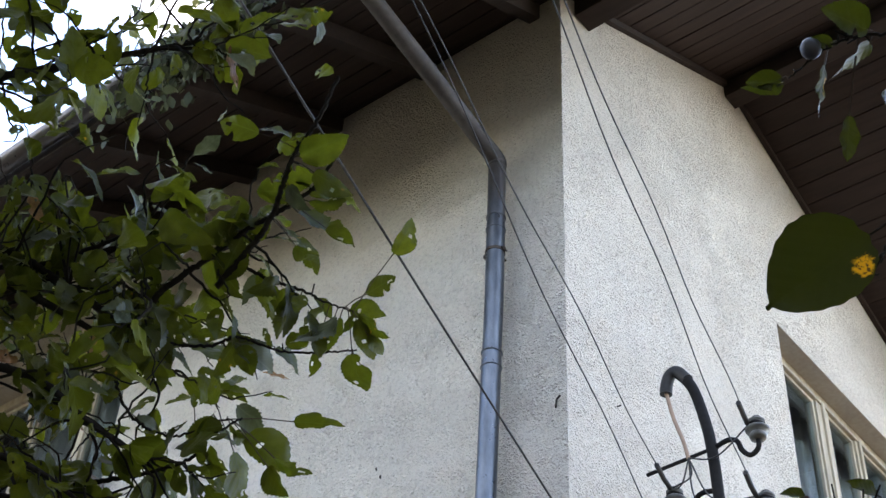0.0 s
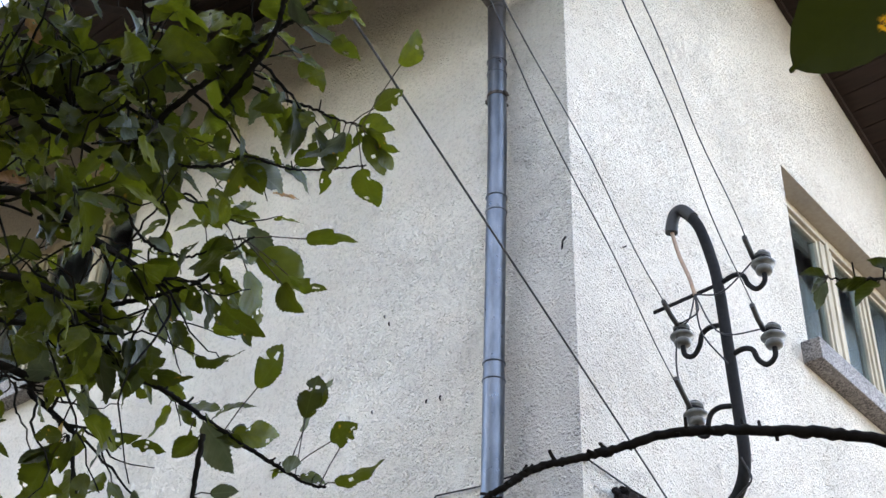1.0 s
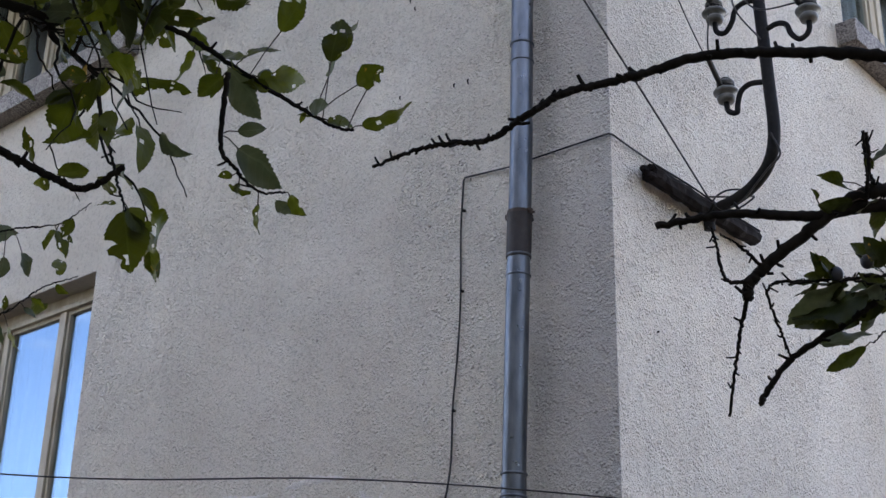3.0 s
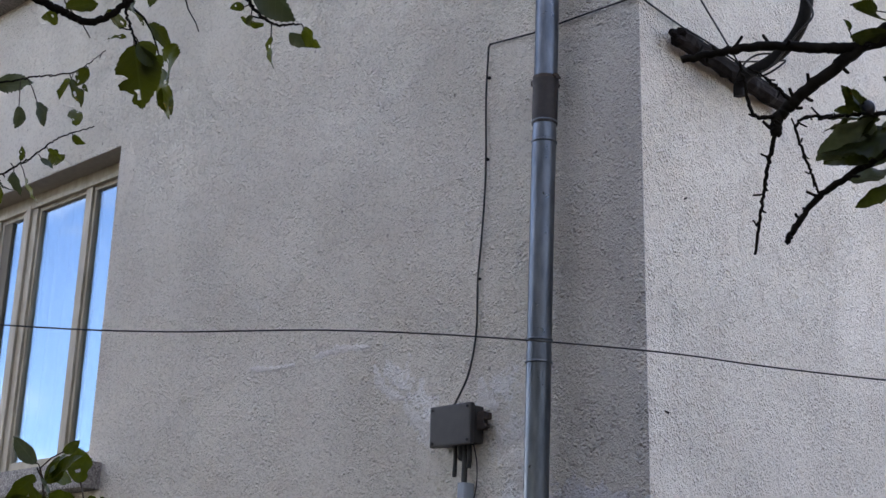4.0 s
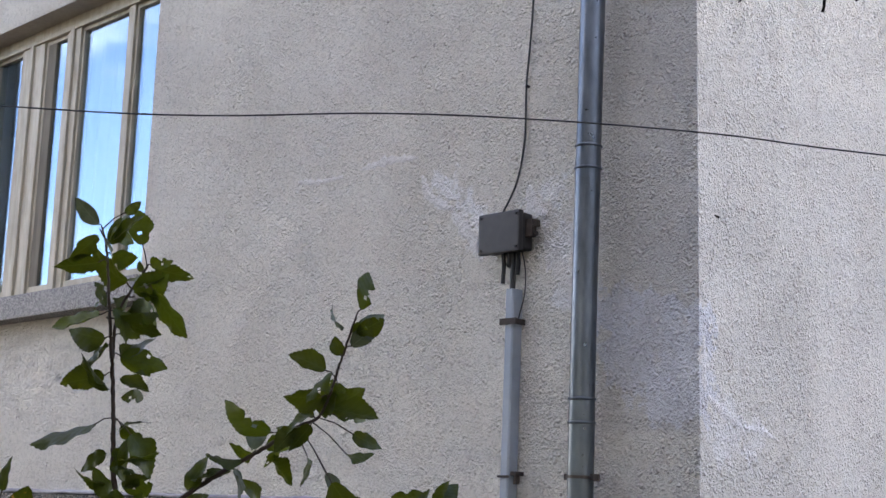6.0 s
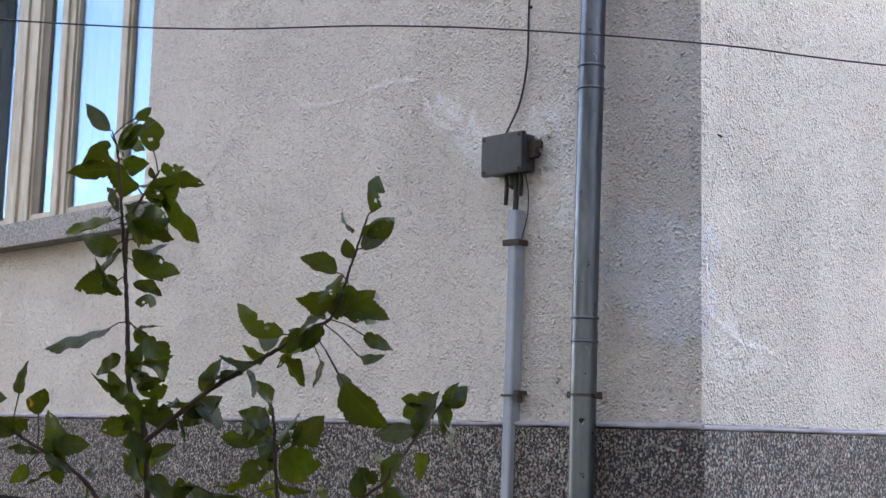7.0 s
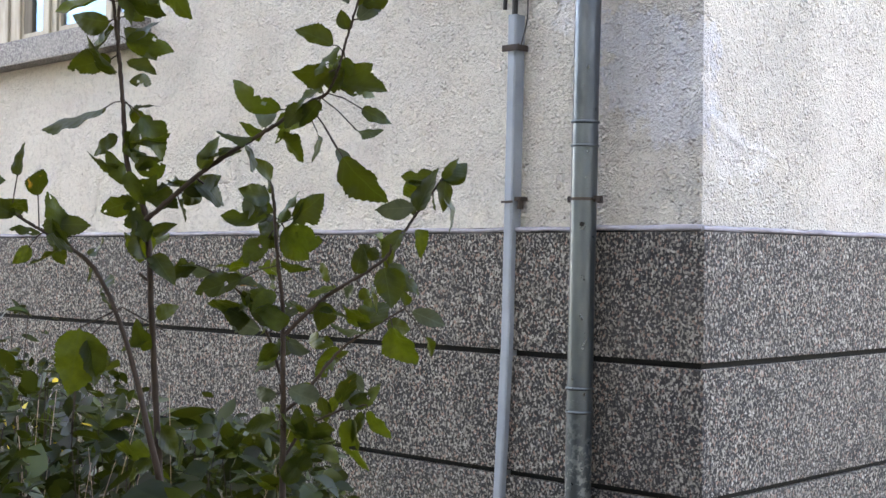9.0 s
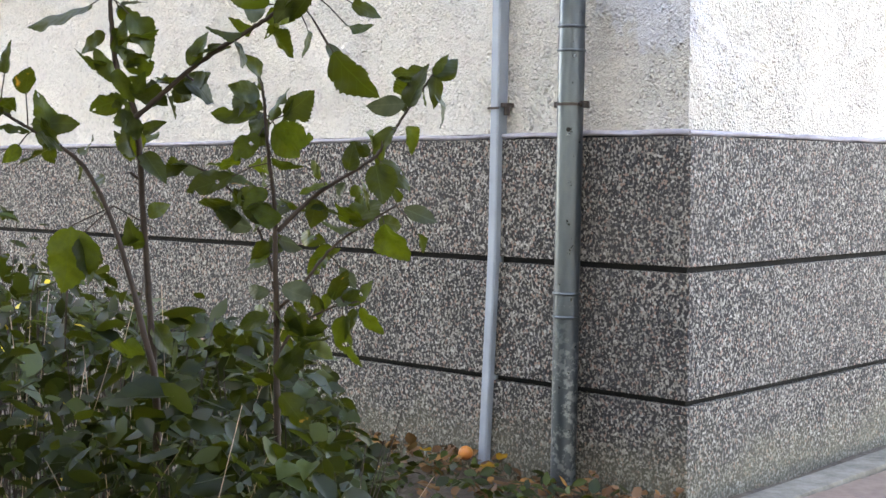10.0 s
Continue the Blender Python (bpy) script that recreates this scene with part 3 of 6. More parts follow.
# ---- roof ----
roof = thing("roof", "low gable roof with dark brown boarded eaves", "roof", kind="structure")
OVER, VERGE = 1.40, 1.55
for y0, y1 in ((-OVER, RIDGE), (RIDGE, DEEP + 0.8)):
    bm = bmesh.new()
    quad = [(-LONG - 0.6, y0, roof_z(y0) + 0.055), (VERGE, y0, roof_z(y0) + 0.055), (VERGE, y1, roof_z(y1) + 0.055), (-LONG - 0.6, y1, roof_z(y1) + 0.055)]
    low = [bm.verts.new(q) for q in quad]
    top = [bm.verts.new((x, y, z + 0.07)) for x, y, z in quad]
    for k in range(4):
        bm.faces.new((low[k], low[(k + 1) % 4], top[(k + 1) % 4], top[k]))
    bm.faces.new(low[::-1])
    bm.faces.new(top)
    part("tile_cover", bm, M_TILE, roof, "weathered red tiles")
# rafters and verge purlins
for k in range(13):
    x = VERGE - 0.10 - k * 0.82
    a, b = -OVER + 0.05, -0.005
    bm = boxed(((x - 0.04, a, -0.13), (x + 0.04, b, -0.002)), bevel=0.004)
    for v in bm.verts:
        v.co.z += roof_z(v.co.y)
    part("rafter", bm, M_BEAM, roof)
for y in (0.23, RIDGE, 4.9):
    z = roof_z(y) - 0.002 if y != RIDGE else roof_z(y) - 0.02
    part("purlin", boxed(((0.003, y - 0.08, z - 0.19), (VERGE - 0.06, y + 0.08, z - 0.04)), bevel=0.008), M_BEAM, roof, "brown squared timber end")
# trim board along the top of the gable wall
for y0, y1 in ((0.37, RIDGE - 0.085), (RIDGE + 0.085, 4.81), (4.99, DEEP)):
    bm = boxed(((0.003, y0, -0.06), (0.04, y1, -0.004)), bevel=0.003)
    for v in bm.verts:
        v.co.z += roof_z(v.co.y)
    part("verge_trim", bm, M_BEAM, roof)
bm = boxed(((-LONG - 0.6, -OVER - 0.03, -0.13), (VERGE, -OVER, 0.11)), bevel=0.004)
for v in bm.verts:
    v.co.z += roof_z(-OVER)
part("fascia", bm, M_BEAM, roof)
bm = bmesh.new()
arc = [(math.cos(w), math.sin(w)) for w in [math.pi * (1 + k / 10) for k in range(11)]]
gz = roof_z(-OVER) - 0.04
for sx, ex in ((-LONG - 0.6, VERGE),):
    rows = [[bm.verts.new((x, -OVER - 0.105 + 0.07 * c, gz + 0.07 * s)) for c, s in arc] for x in (sx, ex)]
    for a, b, c, d in zip(rows[0], rows[0][1:], rows[1][1:], rows[1]):
        bm.faces.new((a, b, c, d))
ob = part("gutter", bm, M_ZINC, roof, "half-round sheet-metal gutter", True)
ob.modifiers.new("thickness", "SOLIDIFY").thickness = 0.003

# ---- downpipe ----
downpipe = thing("downpipe", "weathered galvanised downpipe with ribbed joints on the house corner", "downpipe")


def pipe_x(z):
    return float(np.interp(z, (0.0, 1.2, 2.1, 2.9, 3.4, 4.1, 4.8, 6.0, 7.0), (-0.495, -0.478, -0.464, -0.444, -0.431, -0.410, -0.401, -0.384, -0.389)))


def pipe_at(z):
    return (pipe_x(z), -0.085, z)


joints = [6.52, 5.605, 4.655, 3.63, 2.70, 1.71, 0.695]
tops = [6.99] + joints
for z1, z0 in zip(tops, joints + [0.0]):
    bm = bmesh.new()
    line, rad = [], []
    for k in range(13):
        z = z0 + (z1 - z0) * k / 12
        line.append(pipe_at(z))
    tube(bm, line, lambda s: 0.0495 + 0.0015 * s, 24)
    part("pipe_length", bm, M_ZINC, downpipe, smooth=True)
for z in joints:
    for dz in (0.045, -0.045):
        bm = bmesh.new()
        tube(bm, [pipe_at(z + dz + d) for d in (-0.006, -0.003, 0.003, 0.006)], lambda s: 0.0505 if s in (0, 1) else 0.0552, 24)
        part("rib", bm, M_ZINC, downpipe, smooth=True)
bm = bmesh.new()
neck = smooth_path([(pipe_x(6.9), -0.085, 6.95), (pipe_x(7), -0.10, 7.01), (-0.395, -0.30, 7.075), (-0.40, -0.80, 7.225), (-0.405, -1.38, 7.385), (-0.405, -1.49, 7.425), (-0.405, -1.505, 7.47)], 8)
tube(bm, neck, 0.051, 20)
part("swan_neck", bm, M_DULL, downpipe, "dull brown-grey offset pipe to the gutter", True)
bm = bmesh.new()
tube(bm, [pipe_at(3.665), pipe_at(3.72), pipe_at(3.83), pipe_at(3.86)], lambda s: 0.054 if s < 0.9 else 0.058, 24)
part("collar", bm, M_SLEEVE, downpipe, "dark brown-grey sleeve", True)
for z in (6.315, 3.868, 1.462):
    bm = bmesh.new()
    tall = 0.006 if z < 2 else 0.010
    tube(bm, [pipe_at(z - tall), pipe_at(z - tall + 0.001), pipe_at(z + tall - 0.001), pipe_at(z + tall)], lambda s: 0.05 if s in (0, 1) else 0.0545, 24)
    clamp = part("clamp", bm, M_RUST, downpipe, "rusty iron pipe clamp")
    x = pipe_x(z)
    part("lug", boxed(((x - 0.072, -0.097, z - 0.012), (x - 0.054, -0.073, z + 0.012)), bevel=0.004), M_RUST, clamp)
    part("lug", boxed(((x + 0.054, -0.097, z - 0.012), (x + 0.064, -0.073, z + 0.012)), bevel=0.004), M_RUST, clamp)
    bm = bmesh.new()
    tube(bm, [(x, -0.040, z), (x + 0.004, -0.02, z + 0.003), (x + 0.002, 0.03, z)], 0.009, 8)
    part("spike", bm, M_RUST, clamp)
    bm = bmesh.new()
    tube(bm, [(x + 0.059, -0.108, z), (x + 0.059, -0.062, z)], 0.0055, 6)
    part("bolt", bm, M_RUST, clamp)
    if z < 2:
        part("ear", boxed(((x + 0.052, -0.094, z - 0.010), (x + 0.088, -0.080, z + 0.011)), ((x + 0.072, -0.102, z - 0.016), (x + 0.084, -0.074, z + 0.004)), bevel=0.003), M_RUST, clamp, "rusty clamp ear with its nut")

bm = bmesh.new()
tube(bm, [(pipe_x(1.365) + 0.0245, -0.085 - 0.040, 1.365), (pipe_x(1.365) + 0.0275, -0.085 - 0.0445, 1.365)], 0.009, 10)
part("hole", bm, M_JOINT, downpipe, "small rusted hole")

# nails and old fixings left in the walls
for x, y, z, dx, dy, dz in ((-0.062, 0.0, 5.25, 0.045, -0.03, 0.03), (-0.79, 0.0, 4.68, 0.02, -0.02, 0.008), (0.0, 0.118, 2.444, 0.008, 0.012, -0.006), (-1.15, 0.0, 5.234, 0.015, -0.015, 0.006), (-1.184, 0.0, 5.295, 0.012, -0.012, 0.004), (-0.879, 0.0, 4.694, 0.02, -0.015, 0.004), (-1.231, 0.0, 4.75, 0.015, -0.015, 0.004), (0.0, 0.441, 5.478, 0.02, 0.006, 0.004), (0.0, 0.30, 3.35, 0.012, 0.0, 0.004)):
    bm = bmesh.new()
    tube(bm, [(x - dx * 0.3, y - dy * 0.5, z - dz * 0.3), (x + dx * 0.5, y + dy, z + dz * 0.5), (x + dx, y + dy * 1.1, z + dz)], 0.0036 if abs(dz) < 0.01 else 0.005, 7)
    tagged(part("nail", bm, M_IRON), "short rusty nail stuck in the plaster", "nail", "old nails")

# ---- junction box, duct and wall cable ----
jbox = thing("junction_box", "dark grey plastic junction box fixed on the wall", "junction box")
part("body", boxed(((-1.012, -0.066, 2.378), (-0.800, -0.004, 2.532)), bevel=0.010), M_BOX, jbox)
part("cover", boxed(((-1.020, -0.096, 2.368), (-0.794, -0.068, 2.540)), bevel=0.009), M_BOX, jbox, "square lid with screwed corners")
for x in (-1.003, -0.811):
    for z in (2.385, 2.523):
        bm = bmesh.new()
        tube(bm, [(x, -0.092, z), (x, -0.0995, z)], 0.006, 10)
        part("screw", bm, M_IRON, jbox)
part("side_lug", boxed(((-0.802, -0.05, 2.43), (-0.765, -0.02, 2.505)), ((-0.768, -0.045, 2.47), (-0.742, -0.022, 2.498)), ((-0.768, -0.045, 2.435), (-0.752, -0.022, 2.452)), bevel=0.004), M_RUST, jbox, "broken rusty fixing lug")
for x, low, r in ((-0.928, 2.25, 0.009), (-0.893, 2.33, 0.016), (-0.875, 2.20, 0.012), (-0.850, 2.28, 0.010)):
    bm = bmesh.new()
    tube(bm, smooth_path([(x, -0.04, 2.385), (x + 0.004, -0.038, 2.33), (x - 0.004, -0.034, low)], 5), r, 8)
    part("gland_cable", bm, M_CABLE, jbox, smooth=True)
bm = bmesh.new()
tube(bm, smooth_path([(-0.835, -0.03, 2.385), (-0.822, -0.02, 2.30), (-0.828, -0.015, 2.20), (-0.845, -0.03, 2.10)], 6), 0.0025, 5)
part("loose_wire", bm, M_WIRE, jbox, smooth=True)

duct = thing("cable_duct", "pale plastic cable duct running down the wall to the ground", "cable duct")


def duct_x(z):
    return float(np.interp(z, (0.0, 0.9, 2.0, 2.3), (-0.943, -0.893, -0.873, -0.870)))


bm = bmesh.new()
rows = []
for z in [2.22 - 2.22 * k / 20 for k in range(21)]:
    cx = duct_x(z)
    rows.append([bm.verts.new((cx + dx, -0.034 + dy, z)) for dx, dy in ((-0.022, 0.03), (-0.022, -0.022), (-0.016, -0.028), (0.016, -0.028), (0.022, -0.022), (0.022, 0.03))])
for a, b in zip(rows, rows[1:]):
    for k in range(6):
        bm.faces.new((a[k], a[(k + 1) % 6], b[(k + 1) % 6], b[k]))
bm.faces.new(rows[0])
bm.faces.new(rows[-1][::-1])
bmesh.ops.recalc_face_normals(bm, faces=bm.faces)
part("channel", bm, M_DUCT, duct)
for z in (2.085, 1.462):
    cx = duct_x(z)
    part("strap", boxed(((cx - 0.042, -0.070, z - 0.013), (cx + 0.045, -0.062, z + 0.013)), ((cx + 0.03, -0.07, z - 0.012), (cx + 0.038, 0.0, z + 0.012)), bevel=0.002) if z > 2 else boxed(((cx - 0.03, -0.068, z - 0.005), (cx + 0.03, -0.062, z + 0.005)), ((cx + 0.030, -0.055, z + 0.004), (cx + 0.056, -0.002, z + 0.020)), ((cx + 0.042, -0.050, z - 0.030), (cx + 0.052, -0.022, z + 0.006)), bevel=0.003), M_RUST, duct, "rusty iron strap")

cable = thing("wall_cable", "thin dark cable clipped to the wall round the corner", "cable")
bm = bmesh.new()
tube(bm, smooth_path([(-0.955, -0.04, 2.53), (-0.935, -0.02, 2.58), (-0.880, -0.012, 2.69), (-0.846, -0.010, 2.86), (-0.842, -0.010, 3.09), (-0.826, -0.010, 3.26), (-0.812, -0.010, 3.45), (-0.807, -0.010, 3.63), (-0.812, -0.010, 3.92), (-0.800, -0.011, 4.17)], 5), 0.0045, 6)
part("lower_run", bm, M_CABLE, cable, smooth=True)
bm = bmesh.new()
tube(bm, [(-0.800, -0.011, 4.17), (-0.79, -0.012, 4.182), (-0.54, -0.014, 4.156), (-0.226, -0.014, 4.153), (0.0, -0.013, 4.148), (0.012, 0.0, 4.145), (0.012, 0.07, 4.14), (0.013, 0.33, 4.13), (0.05, 0.62, 4.08)], 0.0045, 6)
part("upper_run", bm, M_CABLE, cable, smooth=True)
for x, z in ((-0.842, 3.09), (-0.806, 3.63), (-0.803, 4.02)):
    part("clip", boxed(((x - 0.002, -0.015, z - 0.005), (x + 0.011, 0.004, z + 0.005)), bevel=0.002), M_IRON, cable)

# ---- overhead-line bracket with insulators ----
mast = thing("line_bracket", "black bent iron service mast with four porcelain insulators", "service mast")
YM = 0.35
bm = bmesh.new()
tube(bm, smooth_path([(0.09, 0.63, 3.90), (0.10, 0.62, 3.95), (0.17, 0.58, 3.968), (0.30, 0.50, 3.945), (0.43, 0.42, 3.945), (0.53, 0.37, 4.0), (0.572, YM, 4.12), (0.566, YM, 4.36), (0.552, YM, 4.73), (0.545, YM, 4.92), (0.528, YM, 5.10), (0.475, YM, 5.34), (0.40, YM, 5.465)], 6), 0.026, 14)
part("tube", bm, M_IRON, mast, smooth=True)
bm = bmesh.new()
tube(bm, smooth_path([(0.45, YM, 5.40), (0.40, YM, 5.468), (0.36, YM, 5.465), (0.338, YM, 5.42), (0.330, YM, 5.365)], 6), 0.030, 14)
part("hood", bm, M_CABLE, mast, "black rubber weather hood", True)
bm = bmesh.new()
tube(bm, smooth_path([(0.332, YM, 5.37), (0.36, YM, 5.22), (0.40, YM, 5.08), (0.425, YM - 0.01, 4.97)], 6), 0.010, 8)
part("feed_cable", bm, M_COPPER, mast, "tan sheathed cable", True)
bm = bmesh.new()
tube(bm, [(0.20, YM, 4.965), (0.54, YM, 4.985)], 0.009, 8)
arm = part("cross_rod", bm, M_IRON, mast)
for sx, zi, base in ((0.77, 5.00, 4.985), (0.77, 4.62, 4.60), (0.335, 4.785, 4.765), (0.365, 4.375, 4.36)):
    d = 1 if sx > 0.55 else -1
    bm = bmesh.new()
    xm = 0.552
    tube(bm, smooth_path([(xm, YM, base), (xm + d * 0.07, YM, base + 0.015), (xm + d * 0.115, YM, base - 0.005), (xm + d * 0.135, YM, base - 0.06), (sx - d * 0.045, YM, base - 0.098), (sx - d * 0.005, YM, base - 0.075), (sx, YM, zi - 0.03)], 6), 0.012, 10)
    hook = part("hook_arm", bm, M_IRON, mast, "black S-shaped hook", True)
    bm = bmesh.new()
    lathe(bm, [(0.012, -0.050), (0.034, -0.047), (0.040, -0.030), (0.036, -0.022), (0.032, -0.016), (0.052, -0.008), (0.055, 0.002), (0.046, 0.012), (0.033, 0.020), (0.029, 0.026), (0.029, 0.033), (0.038, 0.038), (0.039, 0.047), (0.027, 0.057), (0.010, 0.061)], pose(sx, YM, zi), 20)
    ins = part("insulator", bm, M_PORCELAIN, mast, "grey-white porcelain insulator", True)
    bm = bmesh.new()
    ring = [(sx + 0.031 * math.cos(w), YM + 0.031 * math.sin(w), zi + 0.028 + 0.004 * math.sin(3 * w)) for w in [2 * math.pi * k / 16 for k in range(17)]]
    tube(bm, ring, 0.0085, 6)
    part("tie_wire", bm, M_CABLE, ins)
    bm = bmesh.new()
    lathe(bm, [(0.026, 0.050), (0.027, 0.058), (0.020, 0.066), (0.006, 0.070)], pose(sx, YM, zi), 16)
    part("cap", bm, M_IRON, ins, "dark weathered cap", True)
for a, b, c in (((0.425, YM - 0.01, 4.97), (0.39, YM - 0.02, 4.85), (0.335, YM - 0.02, 4.82)), ((0.425, YM - 0.01, 4.97), (0.44, YM - 0.03, 4.86), (0.345, YM - 0.035, 4.83)), ((0.425, YM - 0.01, 4.97), (0.58, YM - 0.04, 4.91), (0.76, YM - 0.03, 5.03)),
                ((0.425, YM - 0.01, 4.97), (0.55, YM - 0.05, 4.70), (0.77, YM - 0.035, 4.65)), ((0.335, YM - 0.035, 4.82), (0.31, YM - 0.03, 4.60), (0.36, YM - 0.035, 4.40)), ((0.425, YM - 0.01, 4.97), (0.45, YM - 0.03, 4.75), (0.56, YM - 0.03, 4.55))):
    bm = bmesh.new()
    tube(bm, smooth_path([a, b, c], 8), 0.004, 5)
    part("jumper_wire", bm, M_WIRE, mast, smooth=True)
bm = bmesh.new()
tube(bm, smooth_path([(0.57, 0.32, 4.10), (0.60, 0.33, 4.0), (0.53, 0.34, 3.95), (0.36, 0.44, 3.90), (0.26, 0.52, 3.93), (0.31, 0.56, 4.0), (0.22, 0.56, 4.03), (0.16, 0.55, 3.99), (0.24, 0.55, 3.92), (0.34, 0.58, 3.97), (0.27, 0.60, 4.0), (0.10, 0.60, 4.05)], 6), 0.0045, 6)
part("loose_cable", bm, M_CABLE, mast, smooth=True)

bm = bmesh.new()
tube(bm, [(0.050 + 0.003 * math.sin(k * 1.9), 0.215 + 0.90 * k / 22, 4.035 + 0.003 * math.sin(k * 1.3)) for k in range(23)], lambda s: 0.041 + 0.004 * noise.noise(Vector((s * 14, 0, 0))), 9, 0.09)
wall_beam = tagged(part("wall_beam", bm, M_OLDBEAM), "dark weathered split timber fixed along the gable wall", "beam")
for k, (dx, dz, r, reach) in enumerate(((-0.016, 0.018, 0.020, 0.045), (0.018, 0.016, 0.017, 0.020), (0.014, -0.018, 0.020, 0.038), (-0.014, -0.016, 0.018, 0.008))):
    bm = bmesh.new()
    tube(bm, [(0.050 + dx, 0.225 - reach * t, 4.035 + dz) for t in (0, 0.5, 0.85, 1.0)], lambda s, r=r: r * (1 - 0.55 * s * s), 7, 0.2)
    part("split_end", bm, M_OLDBEAM, wall_beam, "ragged split end grain")
bm = bmesh.new()
tube(bm, smooth_path([(0.096, 0.20, 4.052), (0.093, 0.45, 4.060), (0.096, 0.75, 4.050), (0.092, 1.10, 4.056)], 5), 0.0045, 5)
part("drying_crack", bm, M_JOINT, wall_beam, "long dark drying crack")

# wires to the street, running over the garden
for k, (a, b) in enumerate((((0.74, YM - 0.03, 5.03), (1.467, -2.155, 4.90)), ((0.74, YM - 0.035, 4.65), (1.444, -2.198, 4.90)), ((0.33, YM - 0.04, 4.83), (1.12, -2.438, 4.90)), ((0.36, YM - 0.04, 4.40), (1.106, -2.448, 4.90)))):
    a, b = Vector(a), Vector(b)
    line = thing("overhead_wire", "thin dark overhead wire from insulator to street", "wire", group="overhead wires")
    bm = bmesh.new()
    pts = []
    for i in range(60):
        s = i / 59 * 3.2
        q = a.lerp(b, s)
        q.z += 0.006 * math.sin(s * 9 + k * 2) * min(1, s * 3) - (0.0, 0.12, 0.0, 0.20)[k] * s * (1 - s) * (s < 1)
        q.x += 0.007 * math.sin(s * 13 + k)
        pts.append(q)
    tube(bm, pts, 0.0027, 5)
    part("conductor", bm, M_WIRE, line, smooth=True)
    bm = bmesh.new()
    tube(bm, [pts[0], a.lerp(b, 0.03), a.lerp(b, 0.07)], 0.012, 8)
    part("wire_grip", bm, M_CABLE, line, "black taped wire end", True)
bm = bmesh.new()
a, b = Vector((0.10, 0.62, 4.05)), Vector((0.651, -2.151, 4.6))
tube(bm, [a.lerp(b, i / 40 * 3.0) + Vector((0, 0, 0.02 * math.sin(i * 0.4))) * 0.3 for i in range(41)], 0.0043, 6)
tagged(part("service_cable", bm, M_CABLE, smooth=True), "black service cable strung from the wall beam", "cable")
bm = bmesh.new()
tube(bm, smooth_path([(-1.648, -4.206, 2.352), (-0.588, -3.284, 2.235), (0.038, -2.691, 2.190), (0.313, -2.425, 2.184), (0.589, -2.171, 2.197), (0.833, -1.938, 2.193), (1.130, -1.641, 2.172), (1.458, -1.312, 2.129), (2.592, -0.231, 2.013)], 8), 0.0020, 5)
tagged(part("clothes_line", bm, M_CABLE, smooth=True), "thin slack dark clothes line across the garden", "clothes line")

# ---- ground ----
bm = bmesh.new()
bmesh.ops.create_grid(bm, x_segments=60, y_segments=60, size=1)
for v in bm.verts:
    v.co.x, v.co.y = 300 * v.co.x ** 3 + 4 * v.co.x, 300 * v.co.y ** 3 + 4 * v.co.y
    v.co.z = -0.03 + 0.05 * noise.noise(v.co * 0.9) if v.co.length < 40 else -0.05
tagged(part("ground", bm, M_SOIL, smooth=True), "brown garden soil with plant litter", "ground", kind="structure")
bm = boxed(((0.15, -1.6, -0.3), (0.29, DEEP + 2, 0.035)), bevel=0.012)
for v in bm.verts:
    v.co.x -= 0.035 * (v.co.y - 0.2) if v.co.y < 2 else 0.06
tagged(part("kerb", bm, M_CONCRETE), "worn concrete kerb along the gable wall", "kerb", kind="structure")
pave = thing("pavement", "brown paving slabs beside the gable wall", "pavement", kind="structure")

